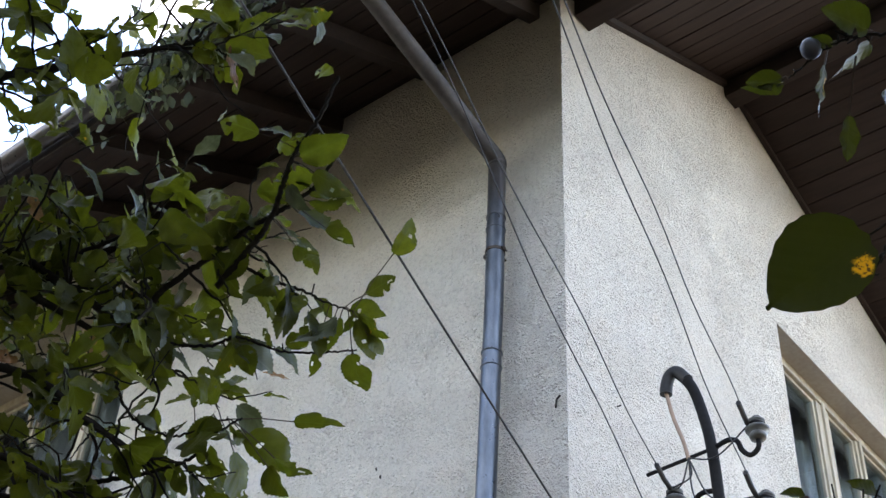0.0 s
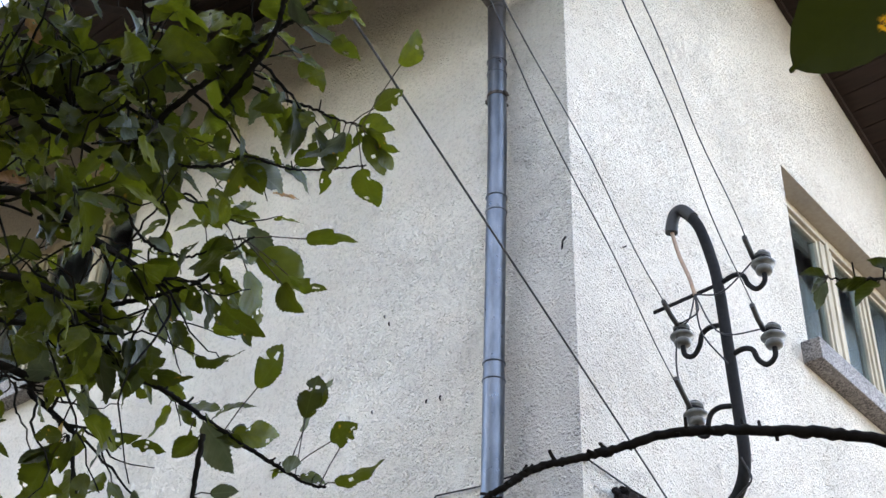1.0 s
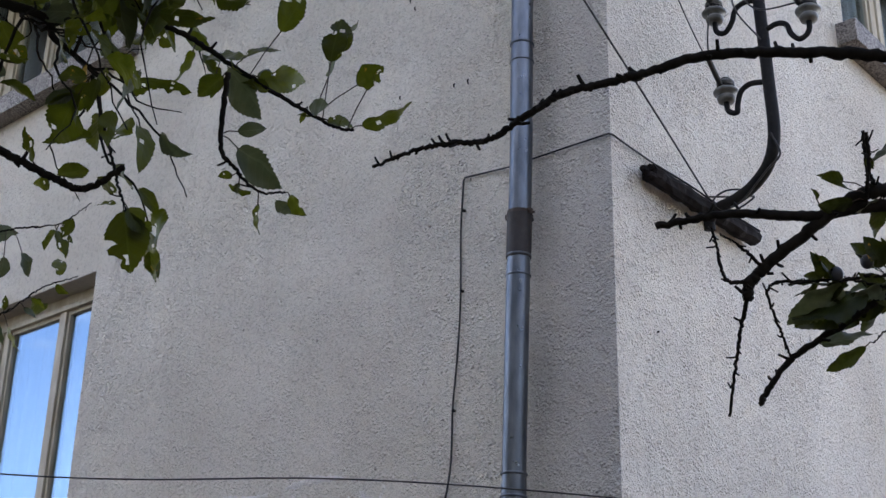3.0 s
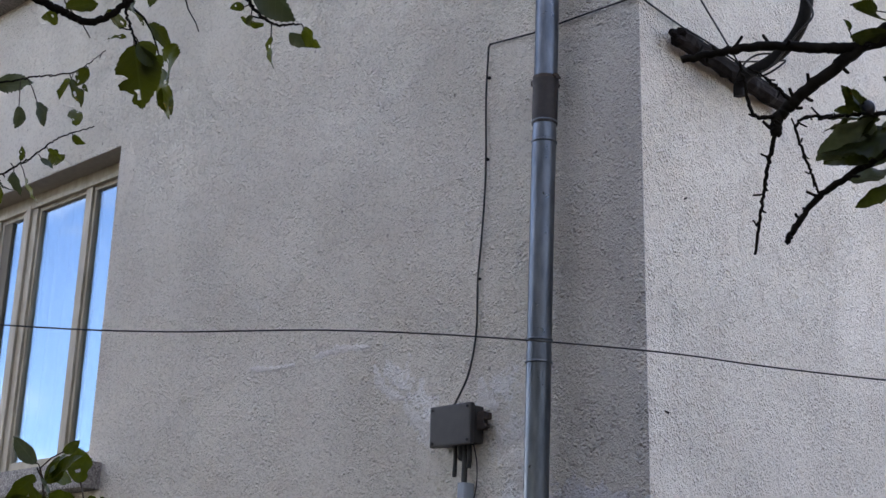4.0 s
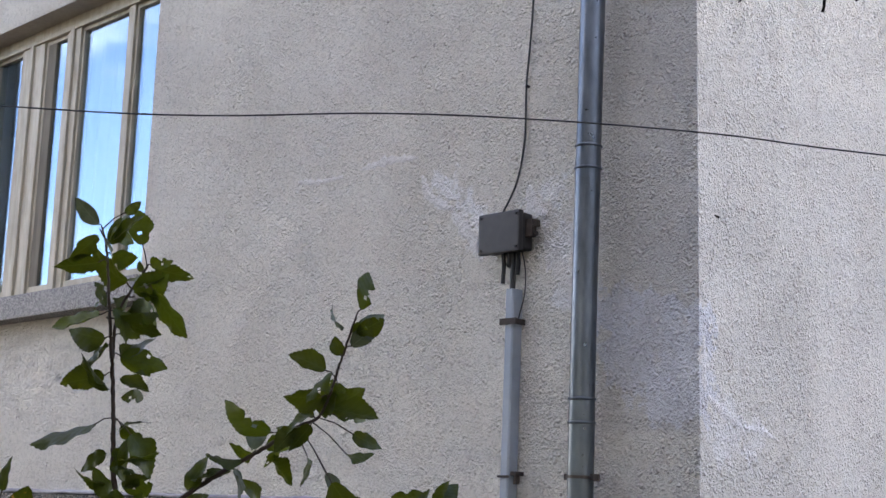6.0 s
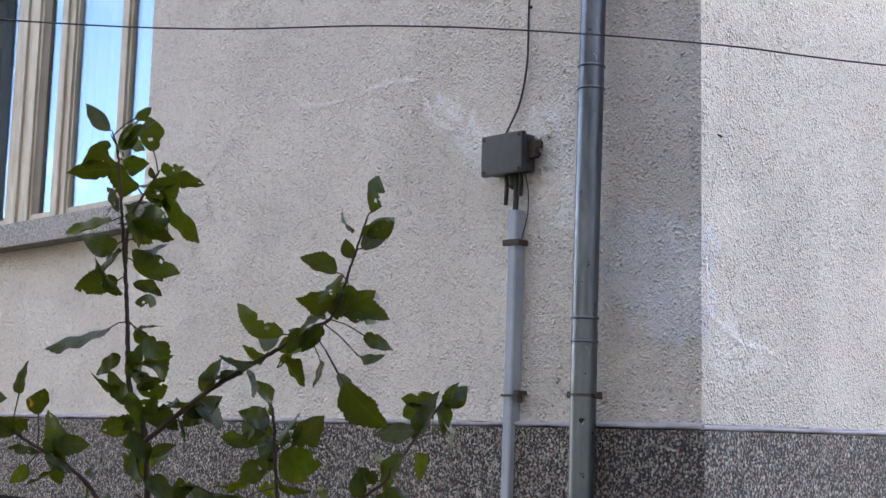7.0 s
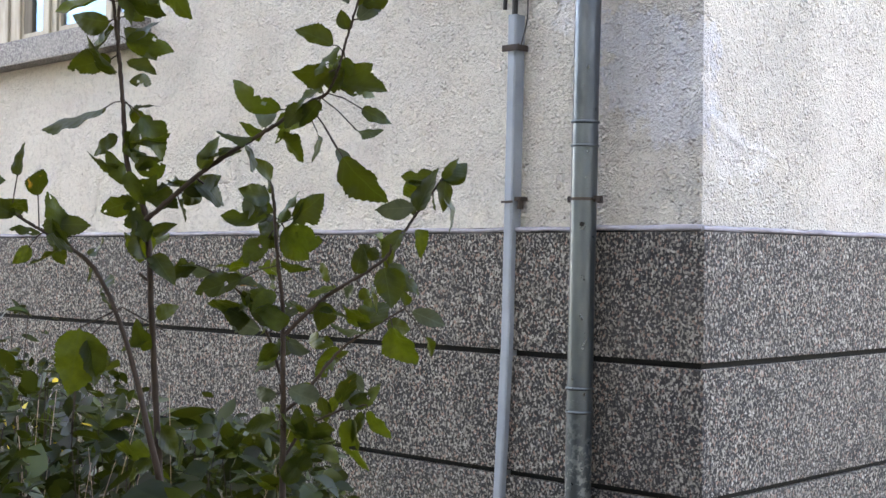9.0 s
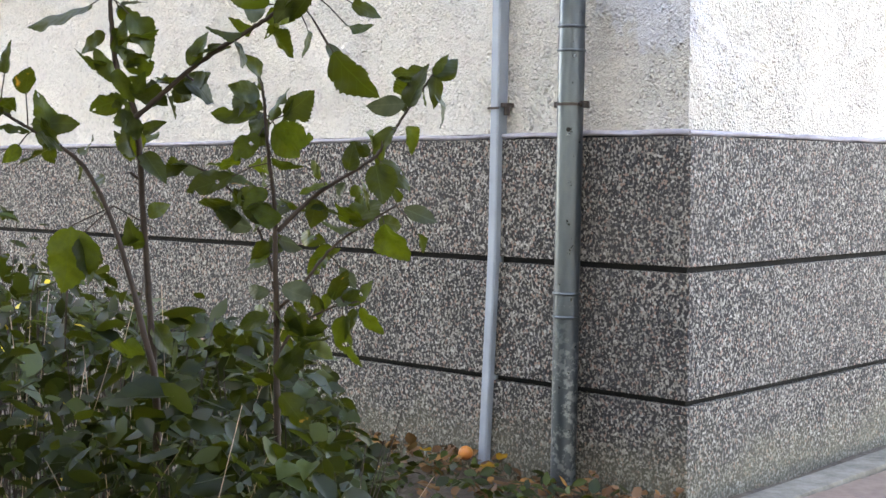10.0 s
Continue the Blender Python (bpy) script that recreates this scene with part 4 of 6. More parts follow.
# ---- plants ----
def leaf_mesh(name, seed, material, ragged=0.0, slim=1.0):
    """A leaf one unit long along y: toothed, folded, curled and, by its share of ragged, bitten and holed."""
    rnd = random.Random(seed)
    bm = bmesh.new()
    n, cols = 26, (0.0, 0.4, 0.74, 1.0)
    bend, fold, twist = rnd.uniform(-0.25, 0.95), rnd.uniform(-0.05, 0.42), rnd.uniform(-1.0, 1.0)
    curl = [rnd.uniform(-0.75, 0.75) for _ in range(2)]
    sway, full = rnd.uniform(-0.10, 0.10), rnd.uniform(0.72, 0.98)
    bites = [(rnd.choice((-1, 1)), rnd.uniform(0.2, 0.97), rnd.uniform(0.03, 0.10), rnd.uniform(0.25, 0.75)) for _ in range(int(rnd.random() + ragged * 6))]
    rows = []
    for k in range(n + 1):
        t = k / n
        w = 0.285 * slim * math.sin(math.pi * t ** full) ** 0.80 * (1 - 0.10 * t) if 0 < k < n else 0.0
        w *= 1 - 0.45 * max(0.0, (t - 0.86) / 0.14)
        lift = -bend * t * t * (1 - 0.25 * t)
        reach = t * (1 - 0.22 * abs(bend) * t)
        mid = Vector((sway * math.sin(math.pi * t), reach, lift))
        tw = twist * t
        row = {}
        for side in (-1, 1):
            edge = w * (1 + (0.05 if k % 2 else -0.03) + rnd.uniform(-0.03, 0.03))
            for which, at, wide, deep in bites:
                if which == side:
                    edge *= 1 - deep * math.exp(-((t - at) / wide) ** 2)
            for c in cols[1:]:
                ww = edge * c
                up = fold * ww + curl[side > 0] * ww * ww / 0.31 + 0.07 * c * math.sin(k * 0.62 + side + seed) * t * (1 - t) * 2
                row[side, c] = bm.verts.new(mid + Vector((side * (ww * math.cos(tw)) - up * math.sin(tw) * 0.6, (0.012 if k % 2 else -0.006) * c, up * math.cos(tw) + side * ww * math.sin(tw)))) if w else None
        centre = bm.verts.new(mid)
        row[-1, 0.0] = row[1, 0.0] = centre
        rows.append(row)
    holes = {(rnd.randrange(5, 22), rnd.choice((-1, 1)), rnd.randrange(0, 2)) for _ in range(int(ragged * 6 + rnd.random() * 0.5))}
    for k in range(n):
        for side in (-1, 1):
            for i in range(3):
                if (k, side, i) in holes or (k - 1, side, i) in holes:
                    continue
                face = []
                for v in (rows[k][side, cols[i]], rows[k][side, cols[i + 1]], rows[k + 1][side, cols[i + 1]], rows[k + 1][side, cols[i]]):
                    if v and v not in face:
                        face.append(v)
                if len(face) > 2:
                    bm.faces.new(face if side < 0 else face[::-1])
    bmesh.ops.delete(bm, geom=[v for v in bm.verts if not v.link_faces], context="VERTS")
    me = bpy.data.meshes.new(name)
    bm.to_mesh(me)
    bm.free()
    me.materials.append(material)
    me.polygons.foreach_set("use_smooth", [True] * len(me.polygons))
    return me


GREEN = [leaf_mesh("leaf", 10 + k, M_LEAF, (0.02, 0.1, 0.25)[k % 3], (0.90, 0.76, 1.0, 1.12)[k % 4]) for k in range(16)]
LIT = [leaf_mesh("leaf", 40 + k, M_LEAF_TOP, (0.1, 0.25, 0.4)[k % 3], (0.88, 0.72, 0.98, 1.1)[k % 4]) for k in range(18)]
PALE = [leaf_mesh("leaf", 70 + k, M_LEAF_PALE, 0.1, 0.85) for k in range(3)]
GOLD = [leaf_mesh("leaf", 80 + k, M_LEAF_GOLD, 0.2, 0.9) for k in range(3)]
DRY = [leaf_mesh("leaf", 90 + k, M_LEAF_DRY, 0.3, 0.6) for k in range(3)]
PLUM = [leaf_mesh("leaf", 120 + k, M_LEAF_PLUM_BACKLIT, 0.08, (0.85, 0.68, 0.98)[k % 3]) for k in range(5)]
dice = random.Random(7)
FOLIAGE = {}


def put_leaf(parent, base, way, facing, size, meshes):
    """A leaf from base along way, its face turned to facing, give or take."""
    y = way.normalized()
    z = (facing - y * facing.dot(y)).normalized()
    z = Matrix.Rotation(dice.gauss(0, 0.85), 3, y) @ z
    x = y.cross(z)
    ob = new("leaf", dice.choice(meshes))
    ob.parent = parent
    ob.matrix_local = Matrix.Translation(base) @ Matrix((x, y, z)).transposed().to_4x4() @ Matrix.Diagonal((size * dice.uniform(0.85, 1.15), size, size, 1))
    return ob


def twig(plant, tilt, radii, points, leaves):
    """A twig with its leaves: (place along it, angle, reach in cm, stalk's share)."""
    right, ahead = Vector((0.716, 0.698, 0)), Vector((-0.698, 0.716, 0))
    e = radians(tilt)
    up = Vector((0, 0, 1)) * math.cos(e) - ahead * math.sin(e)
    facing = right.cross(up)
    line = smooth_path(points, 6)
    fine = smooth_path(line, 3)
    rnd = random.Random(len(line) + len(leaves) * 7)
    spread = FOLIAGE[plant.name]["spurs"]
    for q in fine[1:-1]:
        q += Vector([rnd.uniform(-1, 1) for _ in range(3)]) * (0.0016 if spread > 0.15 else 0.0007)
    r0, r1 = radii[0] / 1000, radii[1] / 1000
    bm = bmesh.new()
    tube(bm, fine, lambda s: (r0 + (r1 - r0) * s ** 0.8) * (1 + 0.16 * noise.noise(Vector((s * 60, r0 * 900, 0)))), 8, 0.10)
    # buds and spurs
    for i in range(3, len(line) - 1):
        if rnd.random() < FOLIAGE[plant.name]["spurs"]:
            d = Vector([rnd.uniform(-1, 1) for _ in range(3)]).normalized()
            s = i / len(line)
            r = r0 + (r1 - r0) * s
            tube(bm, [line[i], line[i] + d * (r + 0.004), line[i] + d * (r + rnd.uniform(0.005, 0.018)) + Vector((0, 0, 0.003))], lambda s: min(r * 0.42, 0.0028) * (1.1 - 0.35 * s) + 0.0005, 5)
    limb = part("branch", bm, FOLIAGE[plant.name]["bark"], plant, smooth=True)
    for s, angle, reach, stalk in leaves:
        q = line[min(len(line) - 1, int(round(s * 6)))]
        w = radians(angle)
        way = right * math.cos(w) + up * math.sin(w) + facing * dice.gauss(0, 0.16)
        reach = reach / 100
        base = q + way * reach * stalk
        stem = bmesh.new()
        tube(stem, [q, q + way * reach * stalk * 0.5 + Vector((0, 0, 0.004)), base + way * 0.004], 0.0011, 5)
        part("leaf_stalk", stem, M_STEM, limb)
        roll = dice.random()
        kind = PALE if roll < 0.13 else FOLIAGE[plant.name]["leaves"]
        put_leaf(limb, base, way, facing, reach * (1 - stalk), kind)
    # smaller leaves between
    fill = FOLIAGE[plant.name]["fill"]
    if leaves and fill:
        length = sum((b - a).length for a, b in zip(line, line[1:]))
        for k in range(int(length * fill)):
            i = rnd.randrange(2, len(line))
            way = (right * rnd.gauss(0, 1) + up * rnd.gauss(-0.1, 0.8) + facing * rnd.gauss(0, 0.6)).normalized()
            put_leaf(limb, line[i] + way * 0.012, way, facing, rnd.uniform(0.045, 0.085), FOLIAGE[plant.name]["leaves"] if rnd.random() > 0.12 else PALE)
    return limb


def plant_thing(name, label, category, at, bark, leaves, spurs=0.12, fill=0):
    ob = thing(name, label, category, (0, 0, 0))
    FOLIAGE[ob.name] = {"bark": bark, "leaves": leaves, "spurs": spurs, "fill": fill}
    return ob


def trunk(plant, points, r0, r1):
    bm = bmesh.new()
    tube(bm, smooth_path(points, 6), lambda s: r0 + (r1 - r0) * s, 12, 0.06)
    part("trunk", bm, FOLIAGE[plant.name]["bark"], plant, smooth=True)


sapling_a = plant_thing("sapling", "slender young apple sapling with broad green leaves", "sapling", None, M_STEM, GREEN, 0.12, 46)
sapling_b = plant_thing("sapling", "young apple sapling with a forked stem and moth-eaten leaves", "sapling", None, M_STEM, GREEN, 0.12, 38)
old_tree = plant_thing("apple_tree", "apple tree with crooked dark branches and ragged green leaves", "tree", None, M_BARK, LIT, 0.2, 9)
bare_tree = plant_thing("plum_tree", "gnarled fruit tree with nearly bare dark branches", "tree", None, M_BARK, PLUM, 0.6)
trunk(sapling_a, [(0.84, -2.83, -0.05), (0.82, -2.85, 0.35), (0.82, -2.84, 0.80)], 0.009, 0.0068)
trunk(sapling_b, [(0.93, -2.66, -0.05), (0.96, -2.70, 0.3), (0.95, -2.69, 0.68)], 0.009, 0.0068)
trunk(old_tree, [(-0.5, -4.75, -0.05), (-0.45, -4.6, 1.2), (-0.2, -4.3, 2.2), (0.10, -4.05, 2.75), (0.42, -3.71, 2.90)], 0.11, 0.022)
trunk(old_tree, [(-0.2, -4.3, 2.2), (0.1, -4.2, 2.8), (0.35, -4.05, 3.15), (0.60, -3.83, 3.28)], 0.05, 0.018)
trunk(bare_tree, [(4.4, -0.5, -0.05), (4.2, -0.7, 1.2), (3.7, -1.1, 2.0), (3.0, -1.5, 2.42), (2.52, -1.75, 2.50)], 0.09, 0.020)
trunk(bare_tree, [(3.7, -1.1, 2.0), (3.2, -1.6, 2.28), (2.585, -2.126, 2.471)], 0.04, 0.014)
trunk(bare_tree, [(4.2, -0.7, 1.2), (4.0, -1.8, 2.2), (3.5, -2.5, 2.75), (3.00, -2.97, 2.90)], 0.04, 0.006)
trunk(bare_tree, [(4.0, -1.8, 2.2), (3.5, -2.8, 2.4), (2.90, -3.03, 2.62)], 0.02, 0.004)
trunk(bare_tree, [(4.0, -1.8, 2.2), (3.3, -2.3, 2.5), (2.60, -2.71, 2.55)], 0.02, 0.005)
trunk(bare_tree, [(3.0, -1.5, 2.42), (2.5, -1.85, 2.52), (2.18, -2.08, 2.54)], 0.018, 0.014)


def spray(plant, start, way, length, count, size, radii, seed):
    """A side shoot with leaves to both sides."""
    rnd = random.Random(seed)
    way = Vector(way).normalized()
    bend = Vector([rnd.gauss(0, 0.25) for _ in range(3)]) + Vector((0, 0, -0.15))
    pts = [Vector(start) + (way * t + bend * t * t * 0.5) * length for t in (0, 0.35, 0.7, 1.0)]
    for i in (1, 2, 3):
        pts[i] += Vector([rnd.gauss(0, 0.075) for _ in range(3)]) * length
    line = smooth_path(pts, 5)
    for q in line[1:]:
        q += Vector([rnd.gauss(0, 0.0018) for _ in range(3)])
    bm = bmesh.new()
    tube(bm, line, lambda s: (radii[0] + (radii[1] - radii[0]) * s) / 1000, 6, 0.1)
    limb = part("branch", bm, FOLIAGE[plant.name]["bark"], plant, smooth=True)
    for k in range(count):
        i = 2 + int((len(line) - 3) * (k + rnd.random()) / count)
        d = (way * 0.6 + Vector([rnd.gauss(0, 0.8) for _ in range(3)]) + Vector((0, 0, -0.35))).normalized()
        face = (Vector((0.55, -0.55, 0.55)) + Vector([rnd.gauss(0, 0.5) for _ in range(3)])).normalized()
        roll = rnd.random()
        kind = PALE if roll < 0.07 else  DRY if roll > 0.985 else FOLIAGE[plant.name]["leaves"]
        put_leaf(limb, line[min(i, len(line) - 1)] + d * 0.012, d, face, size * rnd.uniform(0.65, 1.25), kind)


rnd = random.Random(31)
upper = [Vector(q) for q in ((0.35, -4.05, 3.15), (0.80, -3.72, 3.48), (1.10, -3.48, 3.62), (1.36, -3.30, 3.70))]
bm = bmesh.new()
tube(bm, smooth_path(upper, 6), lambda s: 0.016 - 0.011 * s, 8, 0.12)
part("branch", bm, M_BARK, old_tree, smooth=True)
middle = [Vector(q) for q in ((0.60, -3.83, 3.28), (0.90, -3.54, 3.24), (1.14, -3.30, 3.17), (1.30, -3.20, 3.18), (1.46, -3.17, 3.24))]
lower = [Vector(q) for q in ((0.42, -3.71, 2.90), (0.72, -3.44, 2.89), (0.98, -3.20, 2.87), (1.09, -3.06, 2.78))]
inner = [Vector(q) for q in ((0.60, -3.83, 3.28), (1.05, -3.45, 3.15), (1.15, -3.19, 3.11), (1.20, -3.09, 3.09))]
outer = [Vector(q) for q in ((0.42, -3.71, 2.90), (1.10, -3.42, 2.94), (1.19, -3.20, 2.90), (1.23, -3.10, 2.86))]
under = [Vector(q) for q in ((0.42, -3.71, 2.90), (1.10, -3.37, 2.80), (1.19, -3.17, 2.76))]
hang = [Vector(q) for q in [(0.42, -3.71, 2.9), (1.03, -3.29, 2.7), (1.06, -3.2, 2.66), (1.08, -3.12, 2.62)]]
for limb in (inner, outer, under, hang):
    bm = bmesh.new()
    tube(bm, smooth_path(limb, 6), lambda s: 0.011 - 0.008 * s, 8, 0.12)
    part("branch", bm, M_BARK, old_tree, smooth=True)
for limb_line, many, leaf_size in ((upper, 41, 0.088), (middle, 29, 0.088), (lower, 16, 0.085), (inner, 10, 0.085), (outer, 8, 0.082), (under, 6, 0.078), (hang, 6, 0.075)):
    for k in range(many):
        i = rnd.randrange(len(limb_line) - 1)
        q = limb_line[i].lerp(limb_line[i + 1], rnd.random())
        spray(old_tree, q, (rnd.gauss(0.25, 0.6), rnd.gauss(0.25, 0.6), rnd.gauss(0.15, 0.7)), rnd.uniform(0.14, 0.34), rnd.randint(4, 8), leaf_size, (3.2, 1.0), 100 * many + k)

# older, browner sprays deep in the crown
for k in range(30):
    q = Vector((rnd.uniform(0.95, 1.22), rnd.uniform(-3.46, -3.22), rnd.uniform(2.75, 3.38)))
    near = min((v for limb in (upper, middle, lower, inner, outer) for v in limb), key=lambda v: (v - q).length)
    bm = bmesh.new()
    tube(bm, smooth_path([near, near.lerp(q, 0.5) + Vector((0, 0, rnd.uniform(-0.03, 0.03))), q], 5), lambda s: 0.0034 - 0.0018 * s, 6, 0.1)
    part("branch", bm, M_BARK, old_tree, smooth=True)
    spray(old_tree, q, (rnd.gauss(0.2, 0.6), rnd.gauss(0.2, 0.6), rnd.gauss(0.0, 0.6)), rnd.uniform(0.08, 0.18), rnd.randint(4, 7), 0.062, (1.8, 0.8), 7000 + k)
    if k % 3 == 0:
        put_leaf(old_tree, q, Vector((rnd.gauss(0, 1), rnd.gauss(0, 1), -0.8)), Vector((0.55, -0.6, 0.4)), rnd.uniform(0.04, 0.07), (DRY, GOLD, DRY)[k // 3 % 3])

# bare twigs through the crown
for limb_line, many in ((upper, 16), (middle, 22), (lower, 16), (inner, 12), (outer, 14), (under, 10), (hang, 12)):
    for k in range(many):
        i = rnd.randrange(len(limb_line) - 1)
        q = limb_line[i].lerp(limb_line[i + 1], rnd.random())
        spray(old_tree, q, (rnd.gauss(0.3, 0.6), rnd.gauss(0.3, 0.6), rnd.gauss(0.0, 0.6)), rnd.uniform(0.10, 0.24), rnd.choice((0, 0, 1)), 0.06, (2.8, 0.9), 9000 + 100 * many + k)
# sapling one
twig(sapling_a, 6, (6.5, 2), [(0.82, -2.84, 0.78), (0.83, -2.87, 1.11), (0.84, -2.89, 1.28), (0.83, -2.92, 1.37), (0.83, -2.93, 1.47), (0.83, -2.94, 1.57), (0.84, -2.94, 1.64), (0.88, -2.92, 1.71)],
     [(7, 105, 9.9, 0.35), (7, 24, 4.5, 0.12), (6.8, 104, 2.3, 0.12), (6.56, 20, 6.3, 0.12), (6, -166, 11.3, 0.26), (5.27, 36, 9.1, 0.12), (6.85, -53, 13.1, 0.23), (5.25, -180, 9.1, 0.12), (5.08, -12, 9.5, 0.12), (4.6, -168, 8.6, 0.12), (3.94, -159, 14.8, 0.21), (3.98, -46, 9.9, 0.15), (4.07, -39, 11.8, 0.32), (3.09, 66, 7, 0.12), (2.58, 137, 8.4, 0.14), (2.59, 1, 3.9, 0.12), (1.9, 129, 8.1, 0.18), (1.89, 20, 5.3, 0.12), (1.56, 142, 7.3, 0.23)])
twig(sapling_a, 6, (3, 1.5), [(0.86, -2.96, 1.56), (0.87, -2.98, 1.66), (0.87, -2.99, 1.73), (0.87, -3.00, 1.76)],
     [(3, 135, 7, 0.12), (1.99, 65, 6, 0.12), (3, 36, 7.7, 0.56), (1.69, -169, 9.1, 0.12), (1.88, -10, 5, 0.12), (1, -142, 4.4, 0.12)])
twig(sapling_a, 6, (4, 2), [(0.79, -2.92, 1.15), (0.77, -2.95, 1.21), (0.73, -2.99, 1.25), (0.70, -3.03, 1.28), (0.66, -3.07, 1.32), (0.63, -3.11, 1.36)],
     [(1.62, 107, 9.5, 0.18), (3.28, 82, 11.8, 0.48), (2.5, 88, 10.5, 0.5), (2.26, -132, 7.1, 0.41), (1.99, -74, 4.7, 0.16), (1.13, -57, 4, 0.12), (3, 135, 5.2, 0.12), (1.46, 125, 6.3, 0.12), (3.72, -135, 6, 0.12)])
twig(sapling_a, 6, (4.5, 1.5), [(0.87, -2.91, 1.28), (0.96, -2.86, 1.36), (1.05, -2.81, 1.42), (1.11, -2.78, 1.46), (1.15, -2.77, 1.48), (1.19, -2.77, 1.56), (1.23, -2.78, 1.62)],
     [(1.53, -160, 6.9, 0.12), (2.54, 151, 11.4, 0.12), (2.08, -162, 5.2, 0.12), (4.69, 147, 8.5, 0.19), (5.06, 108, 3.7, 0.12), (5.09, 37, 8.9, 0.12), (6, 56, 8.2, 0.12), (4.28, -179, 7, 0.13), (4, 29, 8, 0.12), (4.03, -12, 7.9, 0.28), (3.72, 130, 3.2, 0.12), (3.72, -128, 6.8, 0.12), (2.88, -128, 7.3, 0.12), (2.88, -60, 9.2, 0.44), (3, -56, 20.2, 0.47), (3.56, -43, 11.7, 0.6), (3.78, -24, 11.3, 0.5), (2.98, -58, 13.4, 0.6), (0.47, -68, 5.1, 0.16), (1.12, 57, 4.4, 0.12), (4.63, -72, 4.2, 0.18)])
# sapling two
twig(sapling_b, 2, (6.5, 2), [(0.95, -2.69, 0.66), (0.96, -2.70, 0.91), (0.97, -2.71, 1.03), (0.98, -2.72, 1.14), (0.98, -2.73, 1.21), (0.99, -2.75, 1.32), (0.99, -2.76, 1.35)],
     [(4.5, 68, 7.9, 0.12), (4.51, -133, 7.7, 0.2), (4.73, -50, 10.6, 0.19), (4.99, 110, 4, 0.12), (3.98, -160, 14.7, 0.42), (3.4, -162, 9.8, 0.15), (3.55, -138, 6.1, 0.36), (4.12, -54, 6.3, 0.12), (4.49, 34, 10.2, 0.3), (2.33, -155, 5.5, 0.13), (2.5, -21, 5.1, 0.12), (1.67, 173, 7.2, 0.12), (1.76, -29, 7.7, 0.12), (3.02, -128, 6, 0.12), (4.75, 126, 5.7, 0.12)])
twig(sapling_b, 2, (4, 1.5), [(1.00, -2.73, 1.10), (1.04, -2.68, 1.16), (1.10, -2.61, 1.22), (1.13, -2.57, 1.29), (1.15, -2.54, 1.34), (1.16, -2.52, 1.37)],
     [(4.2, 46, 7, 0.12), (4.2, 32, 6.8, 0.12), (4, -49, 8.6, 0.22), (3.57, 178, 2.9, 0.12), (3.79, -83, 3.2, 0.12), (2.02, -37, 8.6, 0.12), (2, 149, 5.4, 0.12), (1.55, -58, 6.1, 0.28), (1.58, 75, 6, 0.13), (1.09, 126, 6.1, 0.25), (3, 99, 2.8, 0.12), (1.07, -101, 6, 0.12)])
twig(sapling_b, 1, (3.5, 1.5), [(0.95, -2.70, 0.96), (0.98, -2.67, 1.00), (1.02, -2.63, 1.07), (1.06, -2.59, 1.11), (1.10, -2.56, 1.14)],
     [(3.42, -72, 9.6, 0.14), (1.86, -46, 7.9, 0.37), (1.34, -76, 7.6, 0.39), (3, 146, 6.8, 0.12), (4, 82, 3.3, 0.12), (4, -53, 9.4, 0.6), (1.39, 26, 4.9, 0.12)])
twig(sapling_b, 1, (3, 1.5), [(0.95, -2.70, 1.03), (0.93, -2.72, 1.11), (0.89, -2.76, 1.18), (0.85, -2.80, 1.21)],
     [(2.26, 164, 9, 0.12), (2.76, -168, 5.9, 0.12), (1.08, 109, 4.3, 0.12), (1.44, -160, 8.3, 0.12), (0.49, 26, 4.4, 0.12)])
twig(sapling_b, 1, (3, 1.5), [(0.95, -2.70, 0.88), (0.98, -2.67, 0.94), (1.02, -2.63, 0.97), (1.05, -2.60, 0.98)],
     [(1.97, 31, 5.7, 0.12), (1, -22, 5, 0.12), (3, -60, 7.6, 0.12), (2.38, -81, 12.7, 0.12), (1.33, 135, 5.3, 0.12), (1.7, 54, 4.5, 0.12)])
# left tree
twig(old_tree, 35, (10, 2.5), [(0.42, -3.71, 2.90), (0.72, -3.44, 2.89), (0.96, -3.25, 2.89), (1.02, -3.17, 2.85), (1.09, -3.06, 2.77), (1.14, -2.98, 2.73), (1.21, -2.86, 2.66), (1.27, -2.78, 2.61), (1.30, -2.75, 2.60)],
     [(5.28, -110, 7.6, 0.4), (5.65, 154, 4.9, 0.12), (4.97, -115, 8.9, 0.15), (7.28, 100, 2.3, 0.13), (6, 162, 6.2, 0.12), (5.58, 51, 8.5, 0.12), (5.6, -6, 12.1, 0.12), (5.62, 56, 19.1, 0.48), (5.35, -55, 13.5, 0.12), (6.67, 72, 19.6, 0.34), (6.76, 84, 19.3, 0.51), (6.67, 38, 15, 0.6), (7.87, 23, 12.4, 0.15), (6.69, 177, 3.2, 0.12), (6.51, -104, 2.5, 0.12), (7.73, 66, 12.8, 0.6), (6.77, 6, 6, 0.12), (3.43, -91, 9.1, 0.12), (2.59, 122, 7.3, 0.12), (3.85, -59, 7.3, 0.12), (3.24, -58, 11.5, 0.12)])
